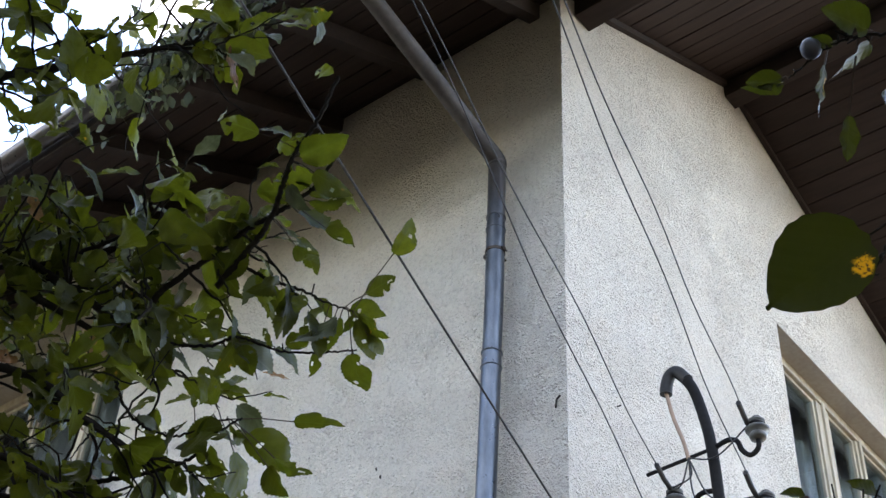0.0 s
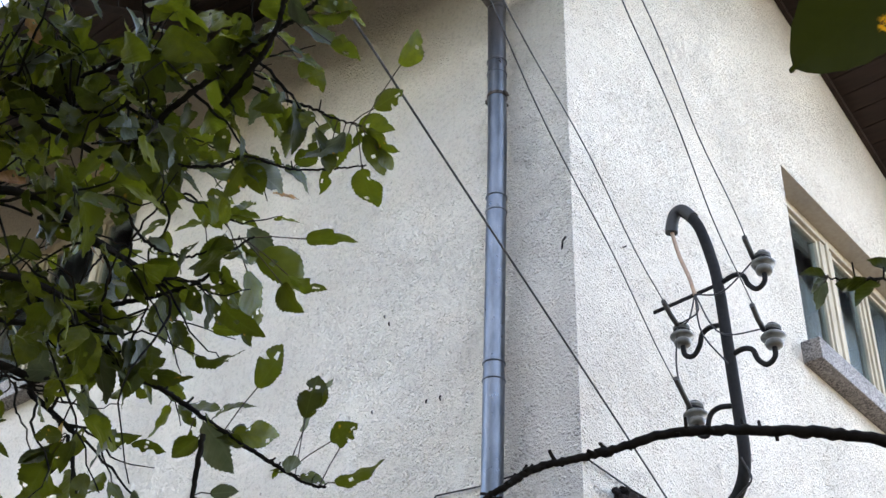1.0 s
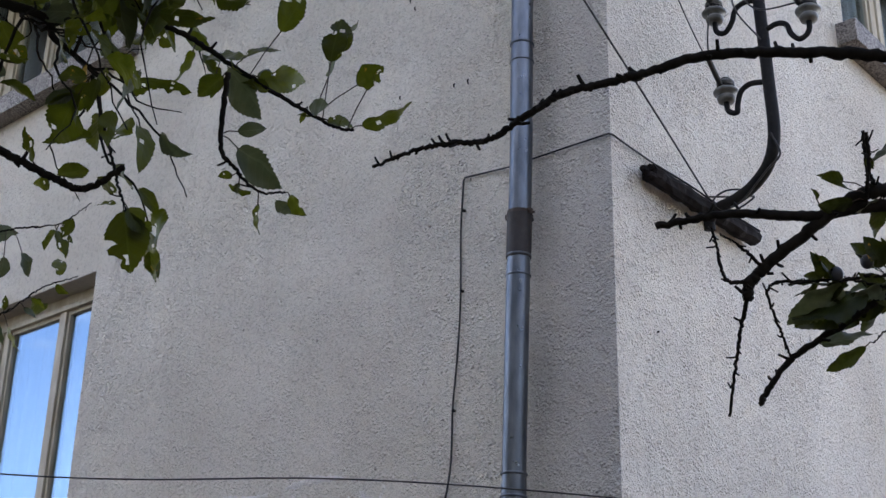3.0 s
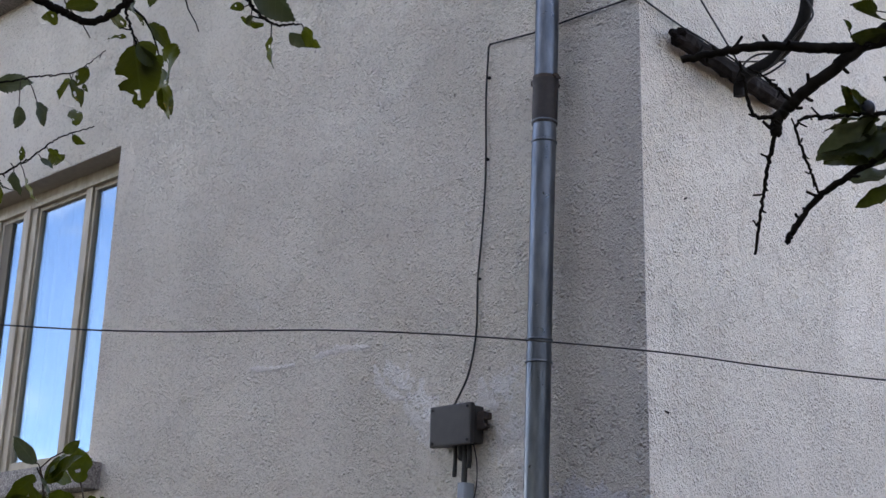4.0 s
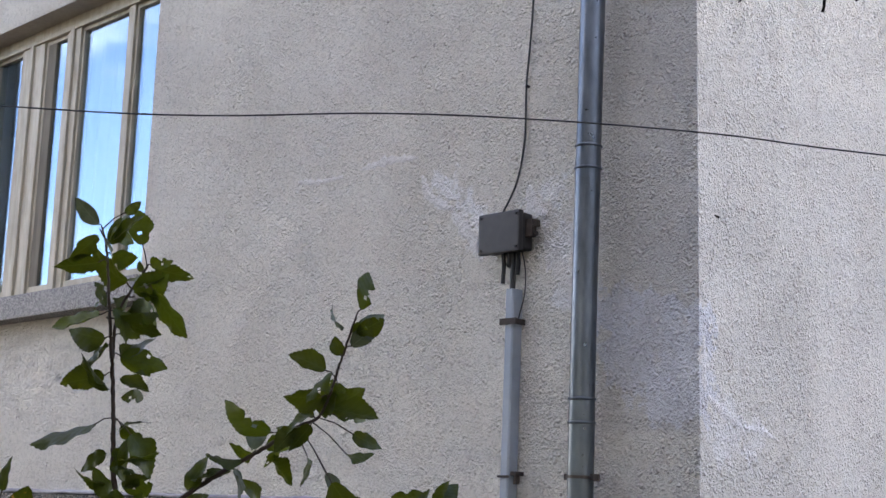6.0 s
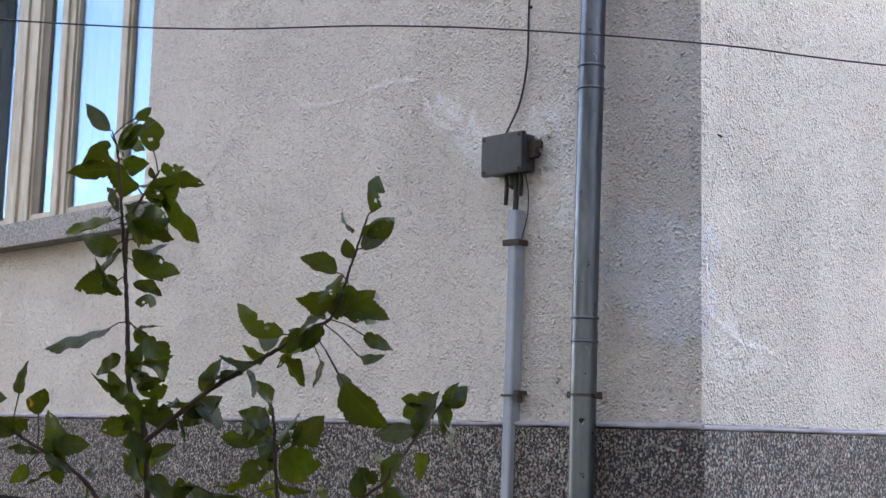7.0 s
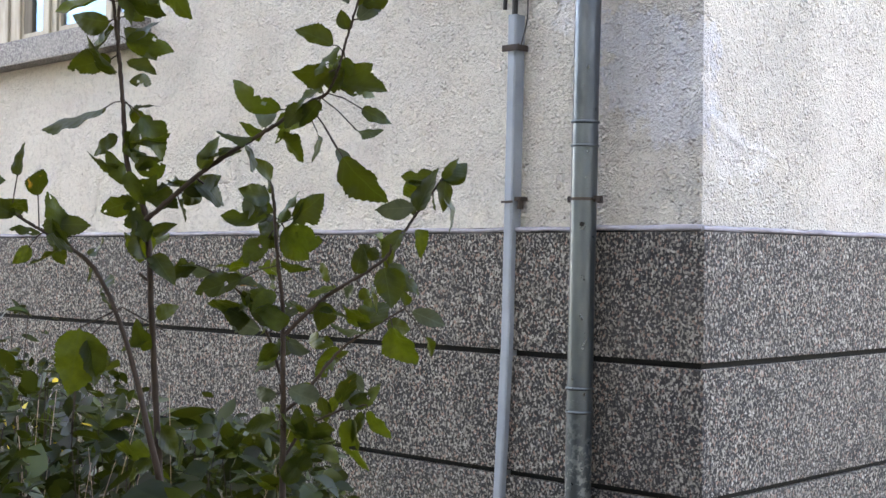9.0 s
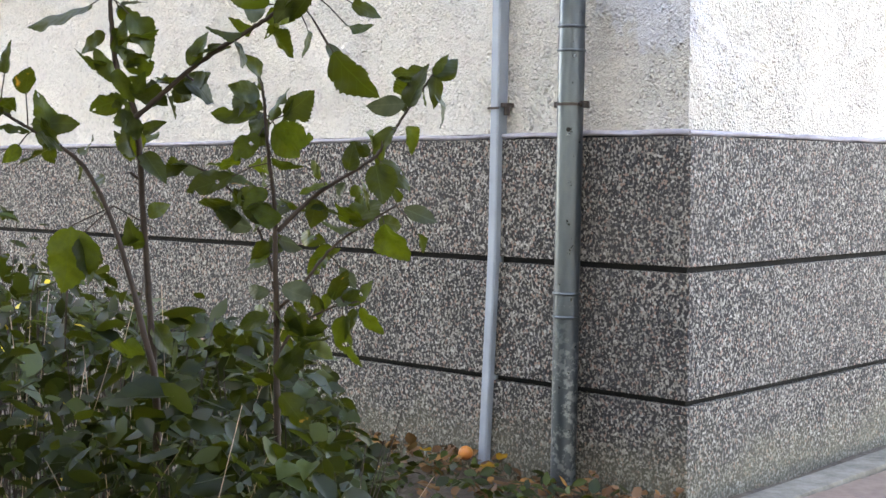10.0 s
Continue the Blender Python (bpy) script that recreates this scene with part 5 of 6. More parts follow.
twig(old_tree, 35, (10, 3), [(0.60, -3.83, 3.28), (0.90, -3.54, 3.24), (1.06, -3.41, 3.22), (1.14, -3.30, 3.17), (1.21, -3.21, 3.11), (1.29, -3.20, 3.16), (1.39, -3.18, 3.21), (1.46, -3.17, 3.24), (1.53, -3.15, 3.27), (1.58, -3.14, 3.30), (1.64, -3.15, 3.34)],
     [(7, 132, 7.4, 0.12), (6.85, -174, 9, 0.12), (5.79, 160, 11.9, 0.28), (8, -27, 13.3, 0.12), (7.47, -36, 9.4, 0.3), (8.88, -8, 10.4, 0.4), (5.32, -70, 6.8, 0.12), (8.88, 135, 4.9, 0.12), (5, 146, 7.2, 0.12), (4, -148, 6.6, 0.12), (4.04, -52, 15, 0.12), (3, -111, 8.6, 0.12), (2.44, -117, 8.3, 0.12), (3.47, 74, 7.4, 0.12), (2.75, 55, 9.2, 0.12), (2.22, 64, 7.1, 0.12), (5.89, -42, 10, 0.22), (4.38, 0, 10, 0.24), (7.2, 68, 7, 0.12), (8.5, 30, 7.9, 0.12)])
twig(old_tree, 35, (4, 1.5), [(1.38, -3.18, 3.22), (1.44, -3.11, 3.18), (1.50, -3.06, 3.15), (1.53, -3.03, 3.13), (1.57, -3.00, 3.11)],
     [(2, -107, 10.3, 0.12), (3.59, -8, 8, 0.12), (3.61, 38, 11.1, 0.41), (4, 60, 19.7, 0.6), (3.75, -104, 11, 0.12), (4, -62, 10.5, 0.12), (3.44, -106, 11.6, 0.12), (3, -117, 6.6, 0.12), (4, -90, 4.4, 0.12), (4, -24, 8.6, 0.12), (3.79, -79, 15.8, 0.47), (3.11, -100, 13.8, 0.6), (2.3, -49, 5.7, 0.12), (4, -51, 10.8, 0.43)])
twig(old_tree, 35, (4, 1.5), [(1.22, -3.21, 3.10), (1.26, -3.16, 3.08), (1.33, -3.11, 3.07), (1.38, -3.09, 3.08), (1.44, -3.03, 3.06), (1.51, -2.98, 3.06), (1.55, -2.96, 3.06)],
     [(2.7, -24, 11.7, 0.12), (3.05, -62, 7.7, 0.18), (2, 143, 5, 0.12), (4, 54, 6.7, 0.12), (1, -61, 6.2, 0.12), (0.87, -86, 11.8, 0.3), (1.51, 150, 3.5, 0.12), (3.77, 143, 5.2, 0.12)])
twig(old_tree, 35, (4, 1.5), [(1.19, -3.23, 3.10), (1.18, -3.19, 3.03), (1.19, -3.14, 2.96), (1.24, -3.08, 2.93), (1.31, -3.05, 2.95), (1.34, -3.04, 2.95)],
     [(4.8, -62, 5.4, 0.12), (4.3, 117, 8.5, 0.32), (1.95, -21, 6.5, 0.12), (3, -143, 9.9, 0.12), (3.26, -48, 7.7, 0.36), (3.52, -61, 13, 0.45), (4.4, -63, 19.1, 0.29), (5, -38, 16.1, 0.22), (5, 3, 20.6, 0.52), (3.48, 98, 6.5, 0.6), (5, -45, 17.3, 0.6), (5, -35, 17.9, 0.56), (3.95, -48, 6.4, 0.13)])
twig(old_tree, 35, (9, 2), [(0.47, -3.49, 2.80), (0.74, -3.33, 2.85), (0.91, -3.21, 2.86), (0.98, -3.15, 2.85), (1.07, -3.12, 2.87), (1.15, -3.08, 2.88), (1.24, -3.04, 2.90), (1.29, -3.04, 2.93), (1.36, -3.03, 2.95)],
     [(4.21, -166, 12, 0.12), (5.13, -10, 10.9, 0.12), (5.27, -63, 11, 0.45), (3.65, 124, 6.9, 0.12), (5.7, -128, 10.2, 0.12), (3.1, -144, 7.3, 0.12), (2.93, -103, 10.4, 0.3), (2.22, 134, 7.3, 0.12), (4.74, 99, 5.5, 0.12), (7, -157, 6.4, 0.12)])
twig(old_tree, 26, (9, 5), [(0.83, -3.44, 2.53), (0.96, -3.31, 2.50), (1.01, -3.23, 2.46), (1.05, -3.17, 2.43), (1.09, -3.13, 2.41), (1.15, -3.10, 2.44)],
     [(2.68, 108, 7.1, 0.12)])
twig(old_tree, 26, (3.5, 1.5), [(1.15, -3.18, 2.57), (1.14, -3.14, 2.50), (1.13, -3.10, 2.43), (1.13, -3.08, 2.39), (1.13, -3.06, 2.36)],
     [(2.79, -80, 11.9, 0.12), (3.03, -47, 6.6, 0.12), (0, -114, 8.8, 0.12), (0.45, 75, 5.6, 0.12), (0, -171, 5.4, 0.12), (0, -123, 14.9, 0.22), (0, -143, 8.9, 0.36)])
twig(old_tree, 26, (5, 1.5), [(1.31, -3.04, 2.58), (1.27, -3.01, 2.48), (1.28, -2.98, 2.44), (1.30, -2.95, 2.41), (1.33, -2.92, 2.41)],
     [(0.87, -37, 13.3, 0.24), (0.8, 10, 7.9, 0.34), (3, -90, 7.2, 0.25), (2.12, -174, 4, 0.3), (2.12, -98, 3.2, 0.37), (4, -39, 5.7, 0.12), (0, -141, 6.4, 0.12)])
twig(old_tree, 26, (3, 1), [(0.20, -3.02, 2.63), (0.32, -2.90, 2.62), (0.40, -2.84, 2.63), (0.47, -2.79, 2.64), (0.53, -2.76, 2.68)],
     [(2.96, -116, 7.3, 0.24), (3, -54, 5.1, 0.6), (2.91, -66, 7.7, 0.14), (1.83, -64, 11, 0.47), (1.61, -93, 11.5, 0.47), (1.22, -115, 5.6, 0.12)])
twig(old_tree, 38, (7, 3), [(1.37, -3.15, 3.16), (1.44, -3.15, 3.21), (1.50, -3.16, 3.25), (1.54, -3.18, 3.29), (1.58, -3.20, 3.33), (1.64, -3.21, 3.37), (1.70, -3.23, 3.43)],
     [(3.82, 27, 12, 0.12), (3.9, -24, 13.2, 0.33), (4.65, -152, 5.1, 0.12), (4.35, 152, 8.2, 0.2), (4.12, 162, 17.1, 0.42), (3.15, 178, 2.3, 0.12), (2.92, 64, 4.3, 0.12), (2.7, -3, 13.9, 0.36), (1.48, -149, 3.7, 0.12), (0.02, 65, 10.4, 0.12), (2.62, -28, 16.4, 0.6), (2, -43, 12.3, 0.51), (1.69, 155, 5.6, 0.12), (3.15, -41, 7.4, 0.12)])
twig(old_tree, 38, (6, 2), [(0.96, -3.45, 3.20), (1.09, -3.35, 3.21), (1.19, -3.30, 3.24), (1.26, -3.27, 3.27), (1.34, -3.27, 3.33), (1.39, -3.28, 3.38)],
     [(3.06, -35, 11.4, 0.12), (3.1, -148, 9.2, 0.12), (2.12, -104, 7.8, 0.12), (3, 104, 8.4, 0.12), (4, -30, 8.2, 0.12), (4, 146, 7.4, 0.12), (4.81, 32, 8.1, 0.12), (1.53, -128, 9.8, 0.12), (1, 111, 8.7, 0.12), (1.82, 112, 8.3, 0.12), (3.64, 49, 8, 0.12), (2.41, -45, 11.8, 0.12)])
twig(old_tree, 14, (4, 1.2), [(-0.07, -3.09, 2.33), (0.10, -2.96, 2.42), (0.21, -2.87, 2.43), (0.26, -2.82, 2.45), (0.32, -2.78, 2.49), (0.37, -2.75, 2.53), (0.42, -2.70, 2.56)],
     [(3.57, -99, 6.5, 0.12), (3.63, -66, 9.9, 0.32), (2.95, -63, 4.8, 0.23), (4.09, -42, 5, 0.23), (4.54, -37, 5.2, 0.12), (2.28, -107, 8.8, 0.12), (2.17, 100, 7.4, 0.12), (3.67, 82, 4.2, 0.12), (5.27, -30, 4, 0.12), (1.67, -105, 9.1, 0.12), (3, 140, 4.7, 0.12)])
# right tree
twig(bare_tree, 23, (11.3, 2.4), [(2.585, -2.126, 2.471), (2.348, -2.353, 2.496), (2.164, -2.537, 2.519), (2.067, -2.634, 2.519), (1.970, -2.720, 2.508), (1.883, -2.785, 2.476), (1.818, -2.839, 2.453), (1.775, -2.872, 2.419), (1.721, -2.893, 2.387), (1.689, -2.936, 2.375), (1.646, -2.969, 2.363), (1.602, -3.001, 2.340)],
     [])
twig(bare_tree, 23, (15, 6), [(2.52, -1.75, 2.50), (2.24, -1.99, 2.48), (2.00, -2.19, 2.46), (1.90, -2.27, 2.44), (1.80, -2.36, 2.44), (1.70, -2.43, 2.42)],
     [(2.81, 117, 5, 0.53)])
twig(bare_tree, 23, (14, 9), [(2.18, -2.08, 2.54), (2.03, -2.18, 2.49), (1.96, -2.23, 2.47), (1.86, -2.28, 2.39), (1.80, -2.30, 2.34), (1.79, -2.30, 2.31)],
     [])
twig(bare_tree, 23, (4, 2), [(1.80, -2.30, 2.34), (1.77, -2.33, 2.34), (1.77, -2.36, 2.40), (1.77, -2.37, 2.42)],
     [])
twig(bare_tree, 23, (3.5, 1.5), [(1.82, -2.30, 2.36), (1.80, -2.33, 2.39), (1.78, -2.36, 2.41)],
     [])
twig(bare_tree, 23, (4, 2.5), [(1.79, -2.30, 2.31), (1.77, -2.29, 2.27), (1.75, -2.28, 2.21), (1.72, -2.26, 2.13)],
     [])
twig(bare_tree, 23, (7, 5), [(2.07, -2.09, 2.39), (1.96, -2.15, 2.32), (1.91, -2.18, 2.28), (1.82, -2.22, 2.22), (1.76, -2.23, 2.15)],
     [(2.71, 9, 11.5, 0.12), (1.64, -166, 11.8, 0.12), (1.32, -138, 7.7, 0.12), (0.78, -117, 10.2, 0.12)])
twig(bare_tree, 23, (4, 2), [(2.07, -2.08, 2.36), (1.97, -2.16, 2.35), (1.89, -2.23, 2.34), (1.82, -2.28, 2.33), (1.82, -2.25, 2.26), (1.82, -2.22, 2.22)],
     [(1.58, -144, 9.2, 0.12), (2, -138, 6.3, 0.12), (1.42, -138, 13.7, 0.12), (1.07, 140, 7.3, 0.12), (1.74, 153, 6.9, 0.12), (0.83, -147, 8.9, 0.12), (0.75, 146, 8, 0.12), (1.04, 137, 8.2, 0.24)])
twig(bare_tree, 23, (4, 3), [(2.00, -2.20, 2.47), (1.99, -2.23, 2.51), (2.00, -2.26, 2.57)],
     [(0, -153, 6.3, 0.12), (0, -97, 7.6, 0.12)])
twig(bare_tree, 26, (4, 2), [(2.11, -2.05, 2.36), (2.02, -2.12, 2.34), (1.98, -2.15, 2.33), (1.92, -2.21, 2.34), (1.85, -2.27, 2.33)],
     [(3, 147, 7.8, 0.12), (3.3, 170, 3.9, 0.12), (2.76, -164, 11.1, 0.12), (2.3, -151, 16.8, 0.12), (1.98, 164, 6.7, 0.12), (2.08, -144, 10.5, 0.14), (1.82, 132, 10.9, 0.41), (1.3, 146, 9.5, 0.21), (1.43, -144, 10.1, 0.12), (2.32, -160, 6, 0.12), (1, -133, 8.3, 0.12), (1.35, 122, 10.7, 0.13)])
twig(bare_tree, 26, (2, 1), [(2.09, -2.12, 2.32), (2.00, -2.16, 2.27), (1.97, -2.18, 2.25), (1.95, -2.19, 2.23)],
     [(3, -145, 9.1, 0.12), (1, 151, 5.7, 0.12)])
twig(bare_tree, 26, (4, 3), [(1.98, -2.23, 2.46), (2.00, -2.25, 2.51), (2.01, -2.27, 2.56)],
     [(0.18, 167, 8.1, 0.22), (0.01, -172, 8.3, 0.22), (0.36, 168, 9.3, 0.47), (1.27, 39, 2.2, 0.12), (1.28, -67, 3.3, 0.12), (0.92, 53, 6.5, 0.12)])
twig(bare_tree, 34, (4, 1.2), [(2.60, -2.71, 2.55), (2.44, -2.83, 2.53), (2.37, -2.89, 2.52), (2.32, -2.93, 2.52)],
     [(3, 170, 3.8, 0.12), (3, -167, 3.1, 0.12), (3, -141, 4.4, 0.12), (2.09, -173, 5.5, 0.12), (2.01, -142, 5, 0.12), (1.6, 145, 5.1, 0.15)])
twig(bare_tree, 38, (3, 1.2), [(2.90, -3.03, 2.62), (2.67, -3.19, 2.58), (2.59, -3.25, 2.57), (2.56, -3.25, 2.55), (2.54, -3.25, 2.53)],
     [(2.6, -140, 2.2, 0.12)])
twig(bare_tree, 41, (4, 1.2), [(3.00, -2.97, 2.90), (2.75, -3.16, 2.88), (2.63, -3.25, 2.86), (2.58, -3.28, 2.85), (2.52, -3.29, 2.82)],
     [(4, -165, 5, 0.12), (3.99, -135, 5.5, 0.12), (3.22, -95, 8.3, 0.19), (3, -171, 3.9, 0.12), (2.09, 164, 7.3, 0.12), (2.14, -118, 7.7, 0.12), (2.52, -92, 14.7, 0.6), (1.84, -105, 11.4, 0.6), (1.87, -107, 8.2, 0.23)])

# one broad leaf hanging close to the lens
bm = bmesh.new()
mid, rims = [], ([], [])
for k in range(25):
    s = k / 24
    w = 0.40 * math.sin(math.pi * min(1, s * 1.04) ** 0.85) ** 0.62 if 0 < s < 0.96 else 0.0
    w = max(w * (1 - 0.10 * s), 0.022 if s > 0.9 else 0.0)
    mid.append(bm.verts.new((0.04 * math.sin(3 * s), s, -0.10 * s * s)))
    for side, rim in zip((-1, 1), rims):
        wave = 1 + 0.02 * math.sin(k * 1.7 + side)
        rim.append((bm.verts.new((side * w * wave * (1.06 if side > 0 else 0.94) * 0.5 + 0.04 * math.sin(3 * s), s, -0.10 * s * s + 0.02)),
                    bm.verts.new((side * w * wave * (1.06 if side > 0 else 0.94) + 0.04 * math.sin(3 * s), s, -0.10 * s * s + 0.05))) if w else None)
for side, rim in zip((-1, 1), rims):
    for k in range(24):
        a, b = rim[k], rim[k + 1]
        for face in ([mid[k], *(v[0] for v in (a, b) if v), mid[k + 1]], [v for v in ((a or (None, None))[0], (a or (None, None))[1], (b or (None, None))[1], (b or (None, None))[0]) if v]):
            if len(face) > 2:
                bm.faces.new(face if side < 0 else face[::-1])
base, tip, knot = Vector((2.567, -3.275, 2.569)), Vector((2.459, -3.297, 2.510)), Vector((2.640, -3.257, 2.595))
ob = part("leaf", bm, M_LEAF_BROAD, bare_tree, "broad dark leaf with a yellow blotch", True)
y_axis = (tip - base).normalized()
z_axis = Vector((0.25, -0.75, -0.62))
z_axis = (z_axis - y_axis * z_axis.dot(y_axis)).normalized()
ob.matrix_local = Matrix.Translation(base) @ Matrix((y_axis.cross(z_axis), y_axis, z_axis)).transposed().to_4x4() @ Matrix.Scale((tip - base).length, 4)
bm = bmesh.new()
tube(bm, [base, base.lerp(knot, 0.5) + Vector((0, 0, 0.006)), knot, Vector((3.00, -2.97, 2.90))], lambda s: 0.0012 + 0.003 * s, 6)
part("branch", bm, M_BARK, bare_tree, smooth=True)
for start, end, size in (((0.827, -3.001, 1.11), (0.825, -3.015, 1.016), 1.15), ((0.834, -2.992, 1.093), (0.852, -2.985, 1.015), 1.0)):
    start, end = Vector(start), Vector(end)
    put_leaf(sapling_a, start, end - start, Vector((0.6, -0.7, 0.15)), (end - start).length * size, [GREEN[3]])
    bm = bmesh.new()
    tube(bm, [(0.82, -2.84, 1.10), Vector((0.82, -2.92, 1.14)), start], 0.0012, 5)
    part("leaf_stalk", bm, M_STEM, sapling_a)

bm = bmesh.new()
tube(bm, [(1.146, -3.163, 2.661), (1.125, -3.17, 2.634), (1.113, -3.169, 2.612)], 0.0014, 5)
part("leaf_stalk", bm, M_BARK, old_tree)
put_leaf(old_tree, Vector((1.113, -3.169, 2.612)), Vector((1.086, -3.146, 2.539)) - Vector((1.113, -3.169, 2.612)), Vector((0.7, -0.6, 0.1)), 0.075, [GOLD[0]])

bm = bmesh.new()
tube(bm, smooth_path([(0.849, -2.963, 1.163), (0.865, -2.942, 1.092), (0.882, -2.927, 1.013), (0.898, -2.918, 0.942), (0.895, -2.895, 0.86), (0.82, -2.842, 0.74)], 6), lambda s: 0.0035 + 0.003 * s, 8, 0.06)
part("branch", bm, M_STEM, sapling_a, smooth=True)

# fruit
for x, y, z, r, parent in ((1.912, -2.221, 2.348, 0.012, bare_tree), (1.956, -2.195, 2.368, 0.011, bare_tree), (2.553, -3.293, 2.846, 0.012, bare_tree)):
    bm = bmesh.new()
    lathe(bm, [(r * math.sin(math.pi * k / 10) + 0.0002, -r * 1.15 * math.cos(math.pi * k / 10)) for k in range(11)], pose(x, y, z), 14)
    part("plum", bm, M_PLUM, parent, "bloomy blue plum", True)


# ---- undergrowth ----
def scatter(name, label, category, spots, material, size, seed, droop=0.3):
    """Many small leaves as one object. spots(rnd): a place or None."""
    rnd = random.Random(seed)
    verts, faces = [], []
    outline = ((0, 0, 0), (-0.22, 0.25, 0.07), (-0.30, 0.52, 0.06), (-0.17, 0.80, 0.0), (0, 1, -0.10), (0.17, 0.80, 0.0), (0.30, 0.52, 0.06), (0.22, 0.25, 0.07), (0, 0.5, -0.02))
    ring = (0, 1, 2, 3, 4, 5, 6, 7)
    for place in spots(rnd):
        turn = Euler((rnd.gauss(-droop, 0.5), rnd.gauss(0, 0.5), rnd.uniform(0, 6.28))).to_matrix()
        s = size * rnd.uniform(0.55, 1.35)
        slim, cup = rnd.uniform(0.75, 1.25), rnd.uniform(-0.6, 2.2)
        o = len(verts)
        verts += [tuple(Vector(place) + turn @ (Vector((c[0] * slim, c[1], c[2] * cup)) * s)) for c in outline]
        faces += [(o + 8, o + a, o + b) for a, b in zip(ring, ring[1:] + ring[:1])]
    me = bpy.data.meshes.new(name)
    me.from_pydata(verts, [], faces)
    me.materials.append(material)
    me.polygons.foreach_set("use_smooth", [True] * len(me.polygons))
    return tagged(new(name, me), label, category, kind="stuff")


AHEAD, RIGHT, FOOT = Vector((-0.698, 0.716, 0)), Vector((0.716, 0.698, 0)), Vector((2.68, -4.10, 0))


def bush_height(a, b):
    """Height of the thicket at a metres from its near corner and b to its side."""
    k = b / a
    ragged = noise.noise(Vector((a * 2.3, b * 1.7, 7)))
    if k > -0.02 + 0.02 * ragged or k < -1.5 or a < 1.9 + max(0.0, -k - 0.4) * (1.0 + 0.8 * ragged) or a > 4.2 - max(0.0, -k - 0.5) * (0.6 + 0.5 * ragged):
        return 0
    h = np.interp(k, (-1.5, -1.0, -0.6, -0.33, -0.20, -0.09, -0.05, -0.02), (0.0, 0.25, 0.85, 0.98, 0.90, 0.80, 0.52, 0.22))
    rough = 1.0 + 0.22 * noise.noise(Vector((a * 2.1, b * 2.3, 0))) + 0.14 * noise.noise(Vector((a * 6, b * 6, 4)))
    return max(0, h * rough * min(1, (4.4 - a) / 0.9) * min(1, 0.90 + (a - 1.9) / 1.6))


def thicket(count, deep):
    def spots(rnd):
        made = 0
        while made < count:
            a, k = rnd.uniform(1.9, 4.2), -0.02 - 1.48 * rnd.random() ** 2
            h = bush_height(a, k * a)
            if h <= 0.05:
                continue
            z = h * (1 - abs(rnd.gauss(0, deep))) if rnd.random() < 0.75 else h * rnd.random()
            if z < 0.02:
                continue
            made += 1
            yield FOOT + AHEAD * a + RIGHT * (k * a) + Vector((0, 0, z))
    return spots


scatter("thicket", "dense dark green undergrowth along the house wall", "undergrowth", thicket(8200, 0.28), M_BUSH, 0.058, 3)
scatter("thicket", "large dull green leaves in the undergrowth", "undergrowth", thicket(620, 0.14), M_BUSH, 0.078, 4)
scatter("thicket", "fine small leaves filling the undergrowth", "undergrowth", thicket(5200, 0.20), M_BUSH, 0.034, 9)
scatter("thicket", "broad pale-green leaves scattered in the undergrowth", "undergrowth", thicket(420, 0.12), M_LEAF, 0.068, 5)
scatter("thicket", "few grey-green leaves in the undergrowth", "undergrowth", thicket(240, 0.15), M_LEAF_PALE, 0.055, 6)
# stalks in the thicket
rnd = random.Random(12)
bm = bmesh.new()
made = 0
while made < 260:
    a, k = rnd.uniform(2.25, 4.0), rnd.uniform(-0.6, -0.04)
    h = bush_height(a, k * a)
    if h < 0.15:
        continue
    made += 1
    q = FOOT + AHEAD * a + RIGHT * (k * a)
    lean = Vector((rnd.uniform(-0.15, 0.15), rnd.uniform(-0.15, 0.15), 0))
    tube(bm, [q - Vector((0, 0, 0.04)), q + lean * 0.3 + Vector((0, 0, h * 0.5)), q + lean + Vector((0, 0, h * 0.97))], lambda s: 0.0026 * (1 - 0.6 * s), 4)
tagged(part("thicket_stalks", bm, M_STEM), "thin brown stalks in the undergrowth", "undergrowth", kind="stuff")


rnd = random.Random(17)
bm = bmesh.new()
made = 0
while made < 55:
    a, k = rnd.uniform(1.95, 2.5), rnd.uniform(-0.36, -0.06)
    h = bush_height(a, k * a)
    if h < 0.15:
        continue
    made += 1
    q = FOOT + AHEAD * a + RIGHT * (k * a)
    lean = Vector((rnd.uniform(-0.22, 0.22), rnd.uniform(-0.22, 0.22), 0))
    tube(bm, [q + Vector((0, 0, h * 0.2)), q + lean * 0.4 + Vector((0, 0, h * 0.6)), q + lean + Vector((0, 0, h * rnd.uniform(0.8, 1.04)))], lambda s: 0.0011 * (1 - 0.5 * s), 4)
tagged(part("dry_grass", bm, M_COPPER), "dry tan grass stalks among the undergrowth", "grass", kind="stuff")


def flowers(rnd):
    for _ in range(44):
        a, k = rnd.uniform(2.3, 2.55), rnd.uniform(-0.36, -0.25)
        yield FOOT + AHEAD * a + RIGHT * (k * a) + Vector((0, 0, bush_height(a, k * a) * rnd.uniform(0.70, 1.0)))


scatter("yellow_flowers", "small yellow flowers in the undergrowth", "flowers", flowers, M_FLOWER, 0.020, 8)


def litter(rnd):
    for _ in range(420):
        x = rnd.uniform(-1.9, 0.05)
        yield (x, -0.05 - abs(rnd.gauss(0, 0.30)), 0.01 + 0.05 * noise.noise(Vector((x, 0, 0)) * 0.9) + rnd.uniform(0, 0.035))


scatter("leaf_litter", "brown fallen leaves on the soil by the wall", "leaf litter", litter, M_LEAF_DRY, 0.055, 9, -0.1)


